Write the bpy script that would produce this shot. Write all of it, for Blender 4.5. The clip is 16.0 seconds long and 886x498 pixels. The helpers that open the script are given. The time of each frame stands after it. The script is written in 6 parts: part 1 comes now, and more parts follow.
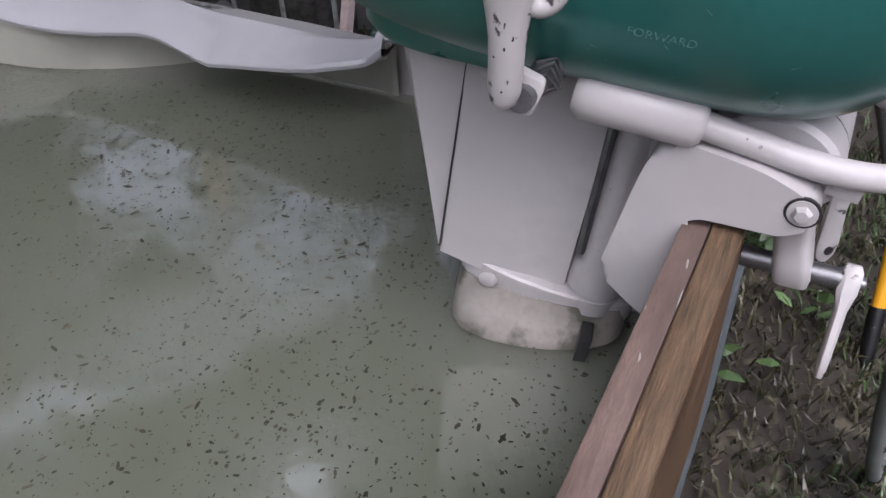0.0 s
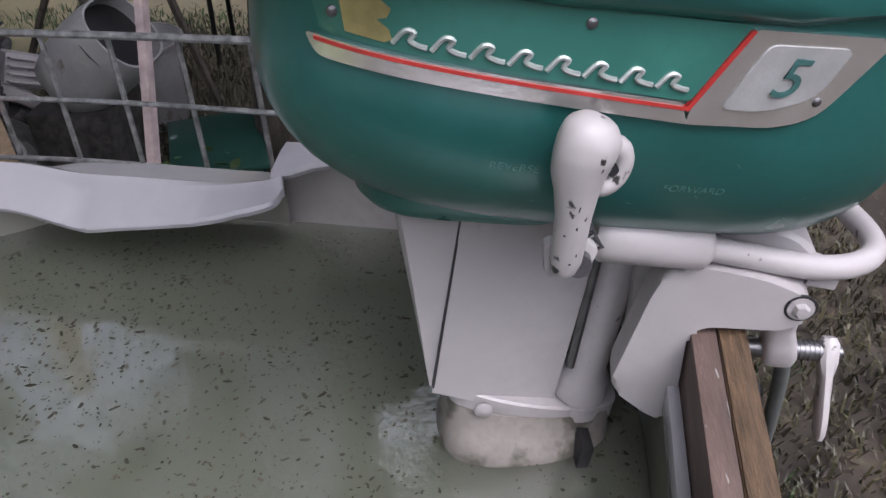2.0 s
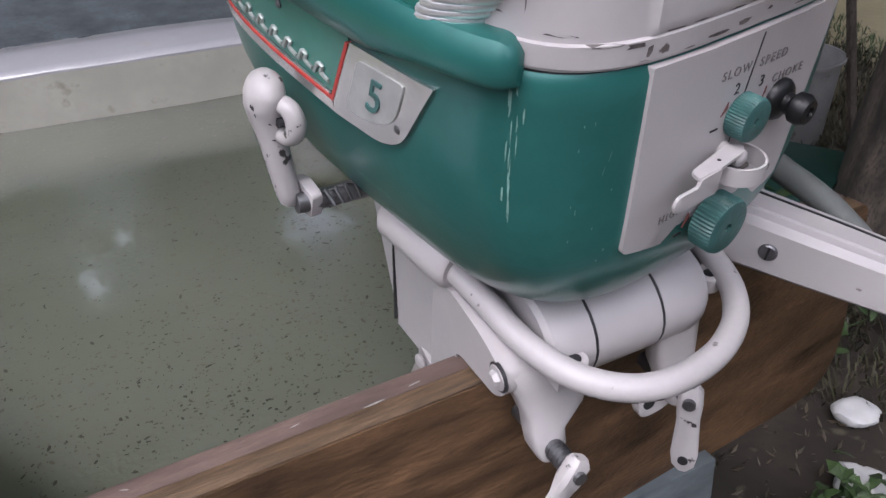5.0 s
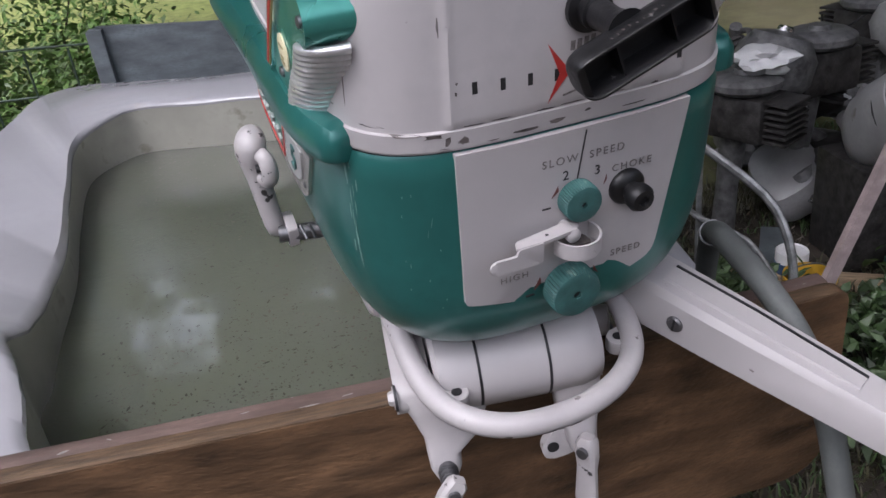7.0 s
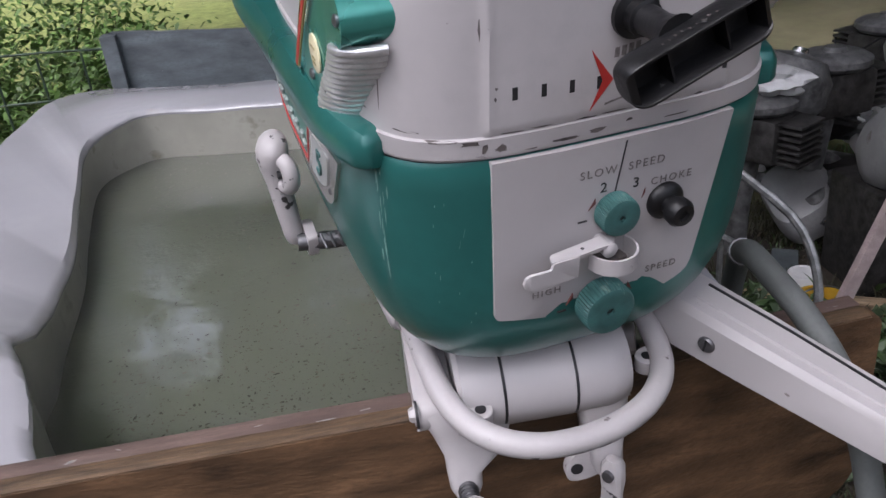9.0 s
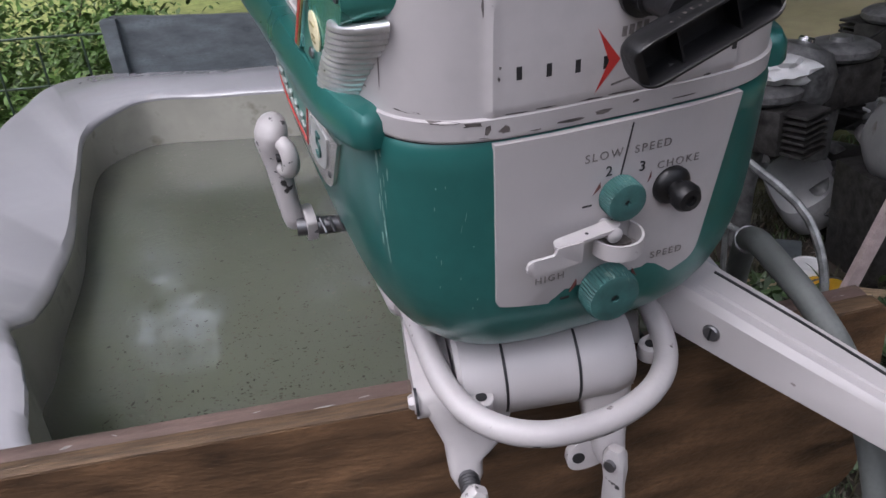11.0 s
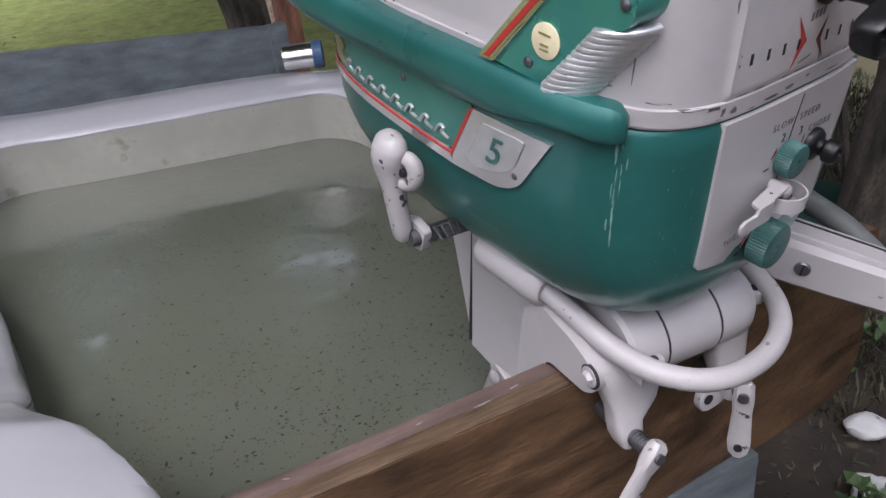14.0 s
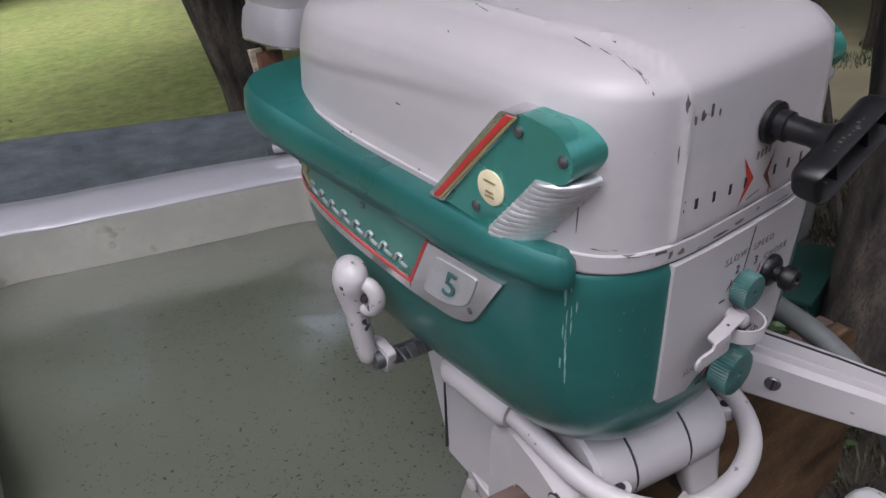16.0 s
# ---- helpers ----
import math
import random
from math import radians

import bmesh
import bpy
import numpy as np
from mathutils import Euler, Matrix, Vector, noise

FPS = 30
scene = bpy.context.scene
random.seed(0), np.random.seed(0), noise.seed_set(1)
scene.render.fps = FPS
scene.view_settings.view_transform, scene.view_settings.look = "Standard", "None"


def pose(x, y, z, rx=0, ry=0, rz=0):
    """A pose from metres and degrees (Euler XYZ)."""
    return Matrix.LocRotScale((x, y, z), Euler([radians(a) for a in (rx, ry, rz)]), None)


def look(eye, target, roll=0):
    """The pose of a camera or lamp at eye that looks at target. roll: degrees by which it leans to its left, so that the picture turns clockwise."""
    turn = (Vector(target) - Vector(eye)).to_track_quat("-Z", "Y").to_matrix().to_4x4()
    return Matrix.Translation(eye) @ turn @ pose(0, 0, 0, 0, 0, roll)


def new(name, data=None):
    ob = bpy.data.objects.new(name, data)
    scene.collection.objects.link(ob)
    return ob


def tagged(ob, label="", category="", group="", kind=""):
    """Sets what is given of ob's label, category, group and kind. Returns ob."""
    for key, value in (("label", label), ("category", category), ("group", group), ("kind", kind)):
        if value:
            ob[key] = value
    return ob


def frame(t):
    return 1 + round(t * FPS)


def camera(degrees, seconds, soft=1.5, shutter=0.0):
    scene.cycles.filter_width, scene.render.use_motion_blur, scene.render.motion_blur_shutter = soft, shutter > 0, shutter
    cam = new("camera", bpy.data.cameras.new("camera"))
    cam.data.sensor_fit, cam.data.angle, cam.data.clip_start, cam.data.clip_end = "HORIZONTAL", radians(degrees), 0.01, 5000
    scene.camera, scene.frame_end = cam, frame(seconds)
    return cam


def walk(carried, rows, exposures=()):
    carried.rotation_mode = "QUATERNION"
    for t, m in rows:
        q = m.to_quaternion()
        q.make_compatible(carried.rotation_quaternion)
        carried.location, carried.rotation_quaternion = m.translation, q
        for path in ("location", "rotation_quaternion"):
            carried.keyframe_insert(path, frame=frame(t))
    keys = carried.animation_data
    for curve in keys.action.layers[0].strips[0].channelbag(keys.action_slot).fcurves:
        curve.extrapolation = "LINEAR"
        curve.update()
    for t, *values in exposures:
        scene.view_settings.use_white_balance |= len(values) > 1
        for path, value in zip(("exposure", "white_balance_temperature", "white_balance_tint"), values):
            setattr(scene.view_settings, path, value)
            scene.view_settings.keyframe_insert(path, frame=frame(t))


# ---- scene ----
cam = camera(57.0, 16.0)
PATH = [
    (0, (-0.569, -0.025, 0.887), (0.802, 0.71, -0.371), -2.8),
    (0.5, (-0.62, 0.098, 0.906), (0.862, 0.515, -0.37), -3.1),
    (1, (-0.607, 0.17, 0.884), (0.902, 0.466, -0.395), -1.5),
    (1.5, (-0.594, 0.175, 0.934), (0.943, 0.447, -0.317), -1.6),
    (2, (-0.579, 0.166, 0.963), (1.024, 0.418, -0.208), -2.3),
    (2.5, (-0.57, 0.16, 0.979), (1.079, 0.397, -0.128), -2.4),
    (3, (-0.57, 0.127, 0.974), (1.092, 0.404, -0.104), -3.1),
    (3.5, (-0.589, -0.075, 0.972), (1.037, 0.523, -0.029), -3.1),
    (3.7, (-0.587, -0.178, 0.976), (0.993, 0.557, -0.005), -3.6),
    (5.8, (-0.101, -0.509, 0.925), (0.1, 1.185, -0.119), -7.2),
    (6, (-0.098, -0.536, 0.951), (0.094, 1.173, -0.069), -7.4),
    (6.5, (-0.078, -0.592, 0.977), (0.112, 1.151, 0.015), -7.4),
    (7, (-0.056, -0.616, 0.982), (0.124, 1.15, 0.06), -7.4),
    (7.5, (-0.062, -0.609, 0.979), (0.122, 1.167, 0.079), -6.7),
    (8, (-0.074, -0.6, 0.974), (0.105, 1.18, 0.081), -6.3),
    (8.5, (-0.075, -0.597, 0.972), (0.107, 1.184, 0.081), -6.1),
    (9, (-0.074, -0.595, 0.972), (0.105, 1.188, 0.083), -6.1),
    (9.2, (-0.075, -0.588, 0.968), (0.102, 1.19, 0.069), -6.5),
    (11.5, (-0.073, -0.585, 0.96), (0.097, 1.182, 0.04), -5.7),
    (12, (-0.077, -0.578, 0.943), (0.087, 1.182, 0.008), -5.9),
    (12.5, (-0.161, -0.551, 0.963), (0.133, 1.187, 0.018), -5.2),
    (13, (-0.302, -0.524, 0.974), (0.279, 1.123, 0.001), -6.3),
    (13.5, (-0.386, -0.52, 0.994), (0.273, 1.1, 0.023), -6.9),
    (14, (-0.4, -0.523, 1.007), (0.307, 1.087, 0.053), -6.7),
    (14.5, (-0.386, -0.506, 0.988), (0.396, 1.065, 0.031), -5.7),
    (15, (-0.388, -0.503, 0.994), (0.419, 1.059, 0.041), -5.2),
    (15.5, (-0.379, -0.498, 1.039), (0.459, 1.081, 0.141), -5.7),
    (16, (-0.344, -0.515, 1.06), (0.391, 1.147, 0.223), -7.7),
]
walk(cam, [(t, look(eye, target, roll)) for t, eye, target, roll in PATH],
     [(0, 1.32, 5980, 18), (2, 1.28, 6000, 18), (3.7, 1.2, 6000, 18), (6, 1.2, 6000, 17), (7.2, 1.06, 6000, 17), (9, 1.06, 6000, 17), (12, 1.04, 5980, 17), (13.5, 1.06, 5980, 17), (16, 0.9, 5980, 17)])


# ---- world and light ----
world = bpy.data.worlds.new("sky")
scene.world = world
world.use_nodes = True
wn = world.node_tree
sky = wn.nodes.new("ShaderNodeTexSky")
sky.sky_type, sky.sun_disc = "NISHITA", False
sky.sun_elevation, sky.sun_rotation = radians(66), radians(228)
sky.air_density, sky.dust_density, sky.ozone_density = 0.65, 8.0, 0.6
grey = wn.nodes.new("ShaderNodeHueSaturation")
grey.inputs["Saturation"].default_value = 0.45
wn.links.new(sky.outputs[0], grey.inputs["Color"])
wn.links.new(grey.outputs[0], wn.nodes["Background"].inputs[0])
wn.nodes["Background"].inputs[1].default_value = 0.15
sun = new("sun", bpy.data.lights.new("sun", "SUN"))
sun.data.energy, sun.data.angle, sun.data.color = 0.5, radians(130), (1.0, 0.97, 0.94)
sun.matrix_world = look((0, 0, 0), (0.30, 0.27, -0.915))

GROUND_Z = -0.5
WATER_Z = 0.303
RIM_Z = 0.43


from mathutils.bvhtree import BVHTree

# ---- materials ----
def mat(name, color, rough=0.5, metal=0.0, var=0.12, scale=20.0, bump=0.0, bscale=80.0, spot=None, spot_scale=12.0, spot_at=0.62, stretch=(1, 1, 1), coat=0.0, spec=0.5, soft=0.03):
    """Painted or raw surface: fine grain, broad stains, and spots of a second colour."""
    m = bpy.data.materials.new(name)
    m.use_nodes = True
    nt = m.node_tree
    bs = nt.nodes["Principled BSDF"]
    tc = nt.nodes.new("ShaderNodeTexCoord")
    mp = nt.nodes.new("ShaderNodeMapping")
    mp.inputs["Scale"].default_value = stretch
    nt.links.new(tc.outputs["Object"], mp.inputs[0])

    def nz(sc, det=5.0):
        n = nt.nodes.new("ShaderNodeTexNoise")
        n.inputs["Scale"].default_value, n.inputs["Detail"].default_value = sc, det
        nt.links.new(mp.outputs[0], n.inputs["Vector"])
        return n

    def mix(fac, a, b):
        x = nt.nodes.new("ShaderNodeMix")
        x.data_type = "RGBA"
        for sock, val in ((x.inputs[0], fac), (x.inputs[6], a), (x.inputs[7], b)):
            if hasattr(val, "is_linked"):
                nt.links.new(val, sock)
            else:
                sock.default_value = val if not isinstance(val, tuple) else (*val, 1)
        return x.outputs[2]

    def ramp(src, lo, hi):
        r = nt.nodes.new("ShaderNodeMapRange")
        r.inputs[1].default_value, r.inputs[2].default_value = lo, hi
        nt.links.new(src, r.inputs[0])
        return r.outputs[0]

    big, fine = nz(scale), nz(scale * 9)
    dark = tuple(c * (1 - 2 * var) for c in color)
    lite = tuple(min(1, c * (1 + var)) for c in color)
    col = mix(ramp(big.outputs[0], 0.3, 0.7), dark, lite)
    col = mix(ramp(fine.outputs[0], 0.45, 0.8), col, tuple(c * (1 - var) for c in color))
    if spot:
        sp = nz(spot_scale, 8.0)
        col = mix(ramp(sp.outputs[0], spot_at, spot_at + soft), col, spot)
    nt.links.new(col, bs.inputs["Base Color"])
    rr = nt.nodes.new("ShaderNodeMapRange")
    rr.inputs[3].default_value, rr.inputs[4].default_value = max(0.02, rough - 0.1), min(1, rough + 0.12)
    nt.links.new(big.outputs[0], rr.inputs[0])
    nt.links.new(rr.outputs[0], bs.inputs["Roughness"])
    bs.inputs["Metallic"].default_value = metal
    bs.inputs["Specular IOR Level"].default_value = spec
    bs.inputs["Coat Weight"].default_value = coat
    bs.inputs["Coat Roughness"].default_value = 0.15
    if bump:
        bp = nt.nodes.new("ShaderNodeBump")
        bp.inputs["Strength"].default_value, bp.inputs["Distance"].default_value = bump, 0.004
        bn = nz(bscale)
        nt.links.new(bn.outputs[0], bp.inputs["Height"])
        nt.links.new(bp.outputs[0], bs.inputs["Normal"])
    return m


TEAL = mat("teal_paint", (0.025, 0.145, 0.13), 0.3, 0.3, 0.12, 9, 0.02, 300, spot=(0.2, 0.36, 0.32), spot_scale=60, spot_at=0.765, coat=0.3)
CREAM = mat("white_paint", (0.41, 0.391, 0.393), 0.34, 0, 0.05, 7, 0.03, 160, spot=(0.16, 0.14, 0.13), spot_scale=85, spot_at=0.735, coat=0.08)
PAINT_REST = mat("dried_white_paint", (0.3, 0.285, 0.275), 0.7, 0, 0.25, 120)
CHIP = mat("bare_scuffed_metal", (0.13, 0.115, 0.11), 0.6, 0.2, 0.35, 120)
SCRATCH = mat("scratched_teal_paint", (0.17, 0.34, 0.30), 0.6, 0, 0.25, 120)
TEAL_LETTER = mat("rubbed_teal_paint", (0.12, 0.31, 0.27), 0.45, 0.1, 0.4, 200)
TEAL_PALE = mat("pale_teal_paint", (0.04, 0.18, 0.145), 0.3, 0.1, 0.12, 12, coat=0.3)
ORNAMENT = mat("metallic_teal_paint", (0.07, 0.32, 0.27), 0.25, 0.55, 0.08, 12, 0.02, 200, coat=0.4)
ALU = mat("polished_aluminium", (0.82, 0.82, 0.83), 0.3, 0.75, 0.12, 60, 0.05, 200, spot=(0.35, 0.34, 0.33), spot_scale=70, spot_at=0.66)
PLATE = mat("worn_chrome_trim", (0.74, 0.73, 0.71), 0.2, 0.85, 0.06, 40, 0.04, 200, spot=(0.4, 0.37, 0.35), spot_scale=20, spot_at=0.70, soft=0.1)
SATIN = mat("satin_silver_print", (0.48, 0.49, 0.49), 0.42, 0.5, 0.08, 60)
SCRIPT = mat("rubbed_chrome_lettering", (0.45, 0.5, 0.48), 0.42, 0.45, 0.15, 60)
LEVER_WHITE = mat("chipped_white_paint", (0.42, 0.40, 0.40), 0.35, 0, 0.06, 12, 0.05, 160, spot=(0.03, 0.028, 0.028), spot_scale=66, spot_at=0.63)
CREAM_WORN = mat("worn_white_paint", (0.41, 0.39, 0.392), 0.42, 0, 0.06, 12, 0.05, 160, spot=(0.10, 0.085, 0.08), spot_scale=60, spot_at=0.69)
CHROME = mat("chrome", (0.85, 0.85, 0.85), 0.22, 1.0, 0.08, 30, 0.04, 200, spot=(0.3, 0.28, 0.26), spot_scale=60, spot_at=0.72)
STEEL = mat("dull_steel", (0.22, 0.22, 0.23), 0.42, 0.9, 0.2, 60, 0.1, 200)
RED = mat("red_paint", (0.45, 0.035, 0.03), 0.4, 0, 0.12, 60)
RED_DARK = mat("faded_red_paint", (0.13, 0.04, 0.035), 0.5, 0, 0.2, 60)
BLACK = mat("black_rubber", (0.007, 0.007, 0.008), 0.4, 0, 0.25, 40, 0.1, 200, spot=(0.09, 0.09, 0.09), spot_scale=90, spot_at=0.72)
INK = mat("black_print", (0.02, 0.02, 0.022), 0.5, 0, 0.2, 100)
INK_GREY = mat("grey_print", (0.18, 0.165, 0.16), 0.55, 0, 0.3, 300)
GOLD = mat("gold_print", (0.42, 0.36, 0.16), 0.35, 0.5, 0.15, 60)
PALE = mat("pale_yellow_disc", (0.75, 0.68, 0.45), 0.4, 0, 0.08, 40)
TEAL_PLASTIC = mat("teal_plastic", (0.042, 0.122, 0.115), 0.45, 0, 0.2, 60, 0.1, 200, spot=(0.12, 0.2, 0.18), spot_scale=80, spot_at=0.66)
TUB = mat("white_gelcoat", (0.385, 0.382, 0.405), 0.2, 0, 0.05, 4, 0.02, 40, spot=(0.40, 0.37, 0.35), spot_scale=13, spot_at=0.66, coat=0.25, soft=0.16)
TUB_END = mat("splashed_gelcoat", (0.42, 0.40, 0.38), 0.35, 0, 0.1, 6, 0.02, 60, spot=(0.2, 0.19, 0.16), spot_scale=18, spot_at=0.62, soft=0.1)
TUB_IN = mat("stained_gelcoat", (0.34, 0.335, 0.29), 0.35, 0, 0.12, 5, 0.02, 60, spot=(0.2, 0.195, 0.15), spot_scale=20, spot_at=0.62, soft=0.12)
# stained gelcoat, its base colour darkened for the shade under the cut edge
TUB_LOW = mat("stained_shaded_gelcoat", (0.12, 0.13, 0.095), 0.4, 0, 0.2, 9, 0.05, 60, spot=(0.2, 0.2, 0.16), spot_scale=24, spot_at=0.64, soft=0.1)
WOOD = mat("varnished_board", (0.118, 0.066, 0.033), 0.5, 0, 0.42, 11, 0.35, 90, spot=(0.045, 0.027, 0.015), spot_scale=6, spot_at=0.54, stretch=(1, 3.2, 3.2), soft=0.25)
WOOD_TOP = mat("weathered_plywood", (0.125, 0.085, 0.072), 0.6, 0, 0.25, 14, 0.25, 50, spot=(0.3, 0.28, 0.27), spot_scale=30, spot_at=0.74, stretch=(1, 5, 5))
WOOD_EDGE = mat("end_grain_batten", (0.115, 0.072, 0.04), 0.6, 0, 0.35, 22, 0.4, 60, stretch=(1, 10, 10))
GREY_WOOD = mat("grey_painted_wood", (0.112, 0.132, 0.142), 0.66, 0, 0.24, 11, 0.35, 40, spot=(0.3, 0.31, 0.31), spot_scale=35, spot_at=0.74, stretch=(1, 1, 3))
GALV = mat("galvanised_wire", (0.32, 0.33, 0.33), 0.5, 0.7, 0.3, 60, 0.1, 200)
BARK = mat("bark", (0.07, 0.058, 0.047), 0.95, 0, 0.7, 14, 1.0, 24, stretch=(1, 1, 0.3))
SOIL = mat("soil", (0.042, 0.033, 0.025), 0.95, 0, 0.4, 3, 1.0, 18, spot=(0.085, 0.075, 0.05), spot_scale=14, spot_at=0.6, soft=0.1)


# ---- helpers for meshes ----
def part(name, bm, material, parent=None, label="", at=None, smooth=True):
    me = bpy.data.meshes.new(name)
    bmesh.ops.recalc_face_normals(bm, faces=bm.faces)
    bm.to_mesh(me)
    bm.free()
    for p in me.polygons:
        p.use_smooth = smooth
    if smooth:
        me.set_sharp_from_angle(angle=radians(38))
    me.materials.append(material)
    ob = new(name, me)
    if parent is not None:
        ob.parent = parent
    if at is not None:
        ob.matrix_local = at
    return tagged(ob, label)


def empty(name, m, label, category, group=""):
    ob = new(name)
    ob.empty_display_size = 0.05
    ob.matrix_world = m
    return tagged(ob, label, category, group)


def loft(rings, cap=(True, True), closed=True, bm=None):
    bm = bm or bmesh.new()
    rows = [[bm.verts.new(p) for p in ring] for ring in rings]
    n = len(rows[0])
    for a, b in zip(rows, rows[1:]):
        for i in range(n if closed else n - 1):
            j = (i + 1) % n
            try:
                bm.faces.new((a[i], a[j], b[j], b[i]))
            except ValueError:
                pass
    if cap[0]:
        bm.faces.new(rows[0][::-1])
    if cap[1]:
        bm.faces.new(rows[-1])
    return bm


def tube(points, radius, sides=12, bm=None, cap=True):
    """A round bar along points; radius a number or one for each point."""
    pts = [Vector(p) for p in points]
    rad = [float(q) for q in radius] if isinstance(radius, (list, tuple)) else [float(radius)] * len(pts)
    rings, side = [], None
    for i, p in enumerate(pts):
        d = (pts[min(i + 1, len(pts) - 1)] - pts[max(i - 1, 0)]).normalized()
        side = (side - d * side.dot(d)) if side else d.orthogonal()
        side.normalize()
        up = d.cross(side)
        rings.append([p + rad[i] * (math.cos(2 * math.pi * k / sides) * side + math.sin(2 * math.pi * k / sides) * up) for k in range(sides)])
    return loft(rings, (cap, cap), True, bm)


def spline(points, steps=6):
    """Catmull-Rom points through the given ones."""
    p = [Vector(q) for q in points]
    p = [2 * p[0] - p[1]] + p + [2 * p[-1] - p[-2]]
    out = []
    for a, b, c, d in zip(p, p[1:], p[2:], p[3:]):
        for k in range(steps):
            t = k / steps
            out.append(0.5 * (2 * b + (c - a) * t + (2 * a - 5 * b + 4 * c - d) * t * t + (3 * b - a - 3 * c + d) * t ** 3))
    return out + [p[-2]]


def box(lo, hi, bevel=0.0, bm=None, segments=2):
    own = bmesh.new()
    bmesh.ops.create_cube(own, size=1)
    for v in own.verts:
        v.co = Vector([l + (c + 0.5) * (h - l) for c, l, h in zip(v.co, lo, hi)])
    if bevel:
        bmesh.ops.bevel(own, geom=own.edges[:], offset=bevel, segments=segments, affect="EDGES", profile=0.6)
    if bm is None:
        return own
    me = bpy.data.meshes.new("tmp")
    own.to_mesh(me)
    own.free()
    bm.from_mesh(me)
    bpy.data.meshes.remove(me)
    return bm


def prism(outline, axis, lo, hi, bevel=0.0, segments=3):
    """A flat outline, thickened from lo to hi along the axis 'x', 'y' or 'z'; the outline gives the other two."""
    bm = bmesh.new()

    def at(p, d):
        return {"x": (d, p[0], p[1]), "y": (p[0], d, p[1]), "z": (p[0], p[1], d)}[axis]

    a = [bm.verts.new(at(p, lo)) for p in outline]
    b = [bm.verts.new(at(p, hi)) for p in outline]
    n = len(a)
    for i in range(n):
        bm.faces.new((a[i], a[(i + 1) % n], b[(i + 1) % n], b[i]))
    caps = [bm.faces.new(a[::-1]), bm.faces.new(b)]
    if bevel:
        edges = {e for f in caps for e in f.edges}
        bmesh.ops.bevel(bm, geom=list(edges), offset=bevel, segments=segments, affect="EDGES", profile=0.5)
    bmesh.ops.triangulate(bm, faces=[f for f in bm.faces if len(f.verts) > 4])
    return bm


def lathe(profile, sides=24, bm=None):
    """A turned shape about z: (radius, height) pairs."""
    rings = [[(r * math.cos(2 * math.pi * k / sides), r * math.sin(2 * math.pi * k / sides), h) for k in range(sides)] for r, h in profile]
    return loft(rings, (True, True), True, bm)


def rounded(points, r, steps=4):
    """A polygon with its corners rounded by r (a number, or one for each corner)."""
    out, n = [], len(points)
    rs = r if isinstance(r, (list, tuple)) else [r] * n
    for i in range(n):
        p, a, b = Vector(points[i]), Vector(points[i - 1]), Vector(points[(i + 1) % n])
        if rs[i] <= 0:
            out.append(tuple(p))
            continue
        d1, d2 = (a - p), (b - p)
        q = min(rs[i], d1.length * 0.48, d2.length * 0.48)
        s, e = p + d1.normalized() * q, p + d2.normalized() * q
        for k in range(steps + 1):
            t = k / steps
            out.append(tuple((1 - t) ** 2 * s + 2 * t * (1 - t) * p + t * t * e))
    return out


def words(name, text, size, m, material, parent, depth=0.0003, shear=0.0, spacing=1.0):
    cu = bpy.data.curves.new(name, "FONT")
    cu.body, cu.size, cu.extrude, cu.align_x, cu.align_y, cu.shear = text, size, depth, "CENTER", "CENTER", shear
    cu.space_character = spacing
    tmp = bpy.data.objects.new(name, cu)
    me = bpy.data.meshes.new_from_object(tmp)
    me.materials.clear()
    me.materials.append(material)
    bpy.data.objects.remove(tmp)
    ob = new(name, me)
    ob.parent = parent
    ob.matrix_local = m
    return ob


def smoothstep(a, b, x):
    t = max(0.0, min(1.0, (x - a) / (b - a)))
    return t * t * (3 - 2 * t)


# ---- ground ----
def ground():
    bm = bmesh.new()
    xs = sorted({*np.linspace(-3, 5, 81), *np.geomspace(5, 400, 24), *(-np.geomspace(3, 400, 24))})
    ys = sorted({*np.linspace(-3, 6, 91), *np.geomspace(6, 600, 26), *(-np.geomspace(3, 300, 20))})
    grid = []
    for y in ys:
        row = []
        for x in xs:
            z = GROUND_Z + 0.05 * noise.noise((x * 0.7, y * 0.7, 3)) + 0.02 * noise.noise((x * 4, y * 4, 7))
            row.append(bm.verts.new((x, y, z)))
        grid.append(row)
    for a, b in zip(grid, grid[1:]):
        for i in range(len(a) - 1):
            bm.faces.new((a[i], a[i + 1], b[i + 1], b[i]))
    return tagged(part("ground", bm, GROUND, None), "bare brown soil with thin grass and moss", "ground", kind="structure")


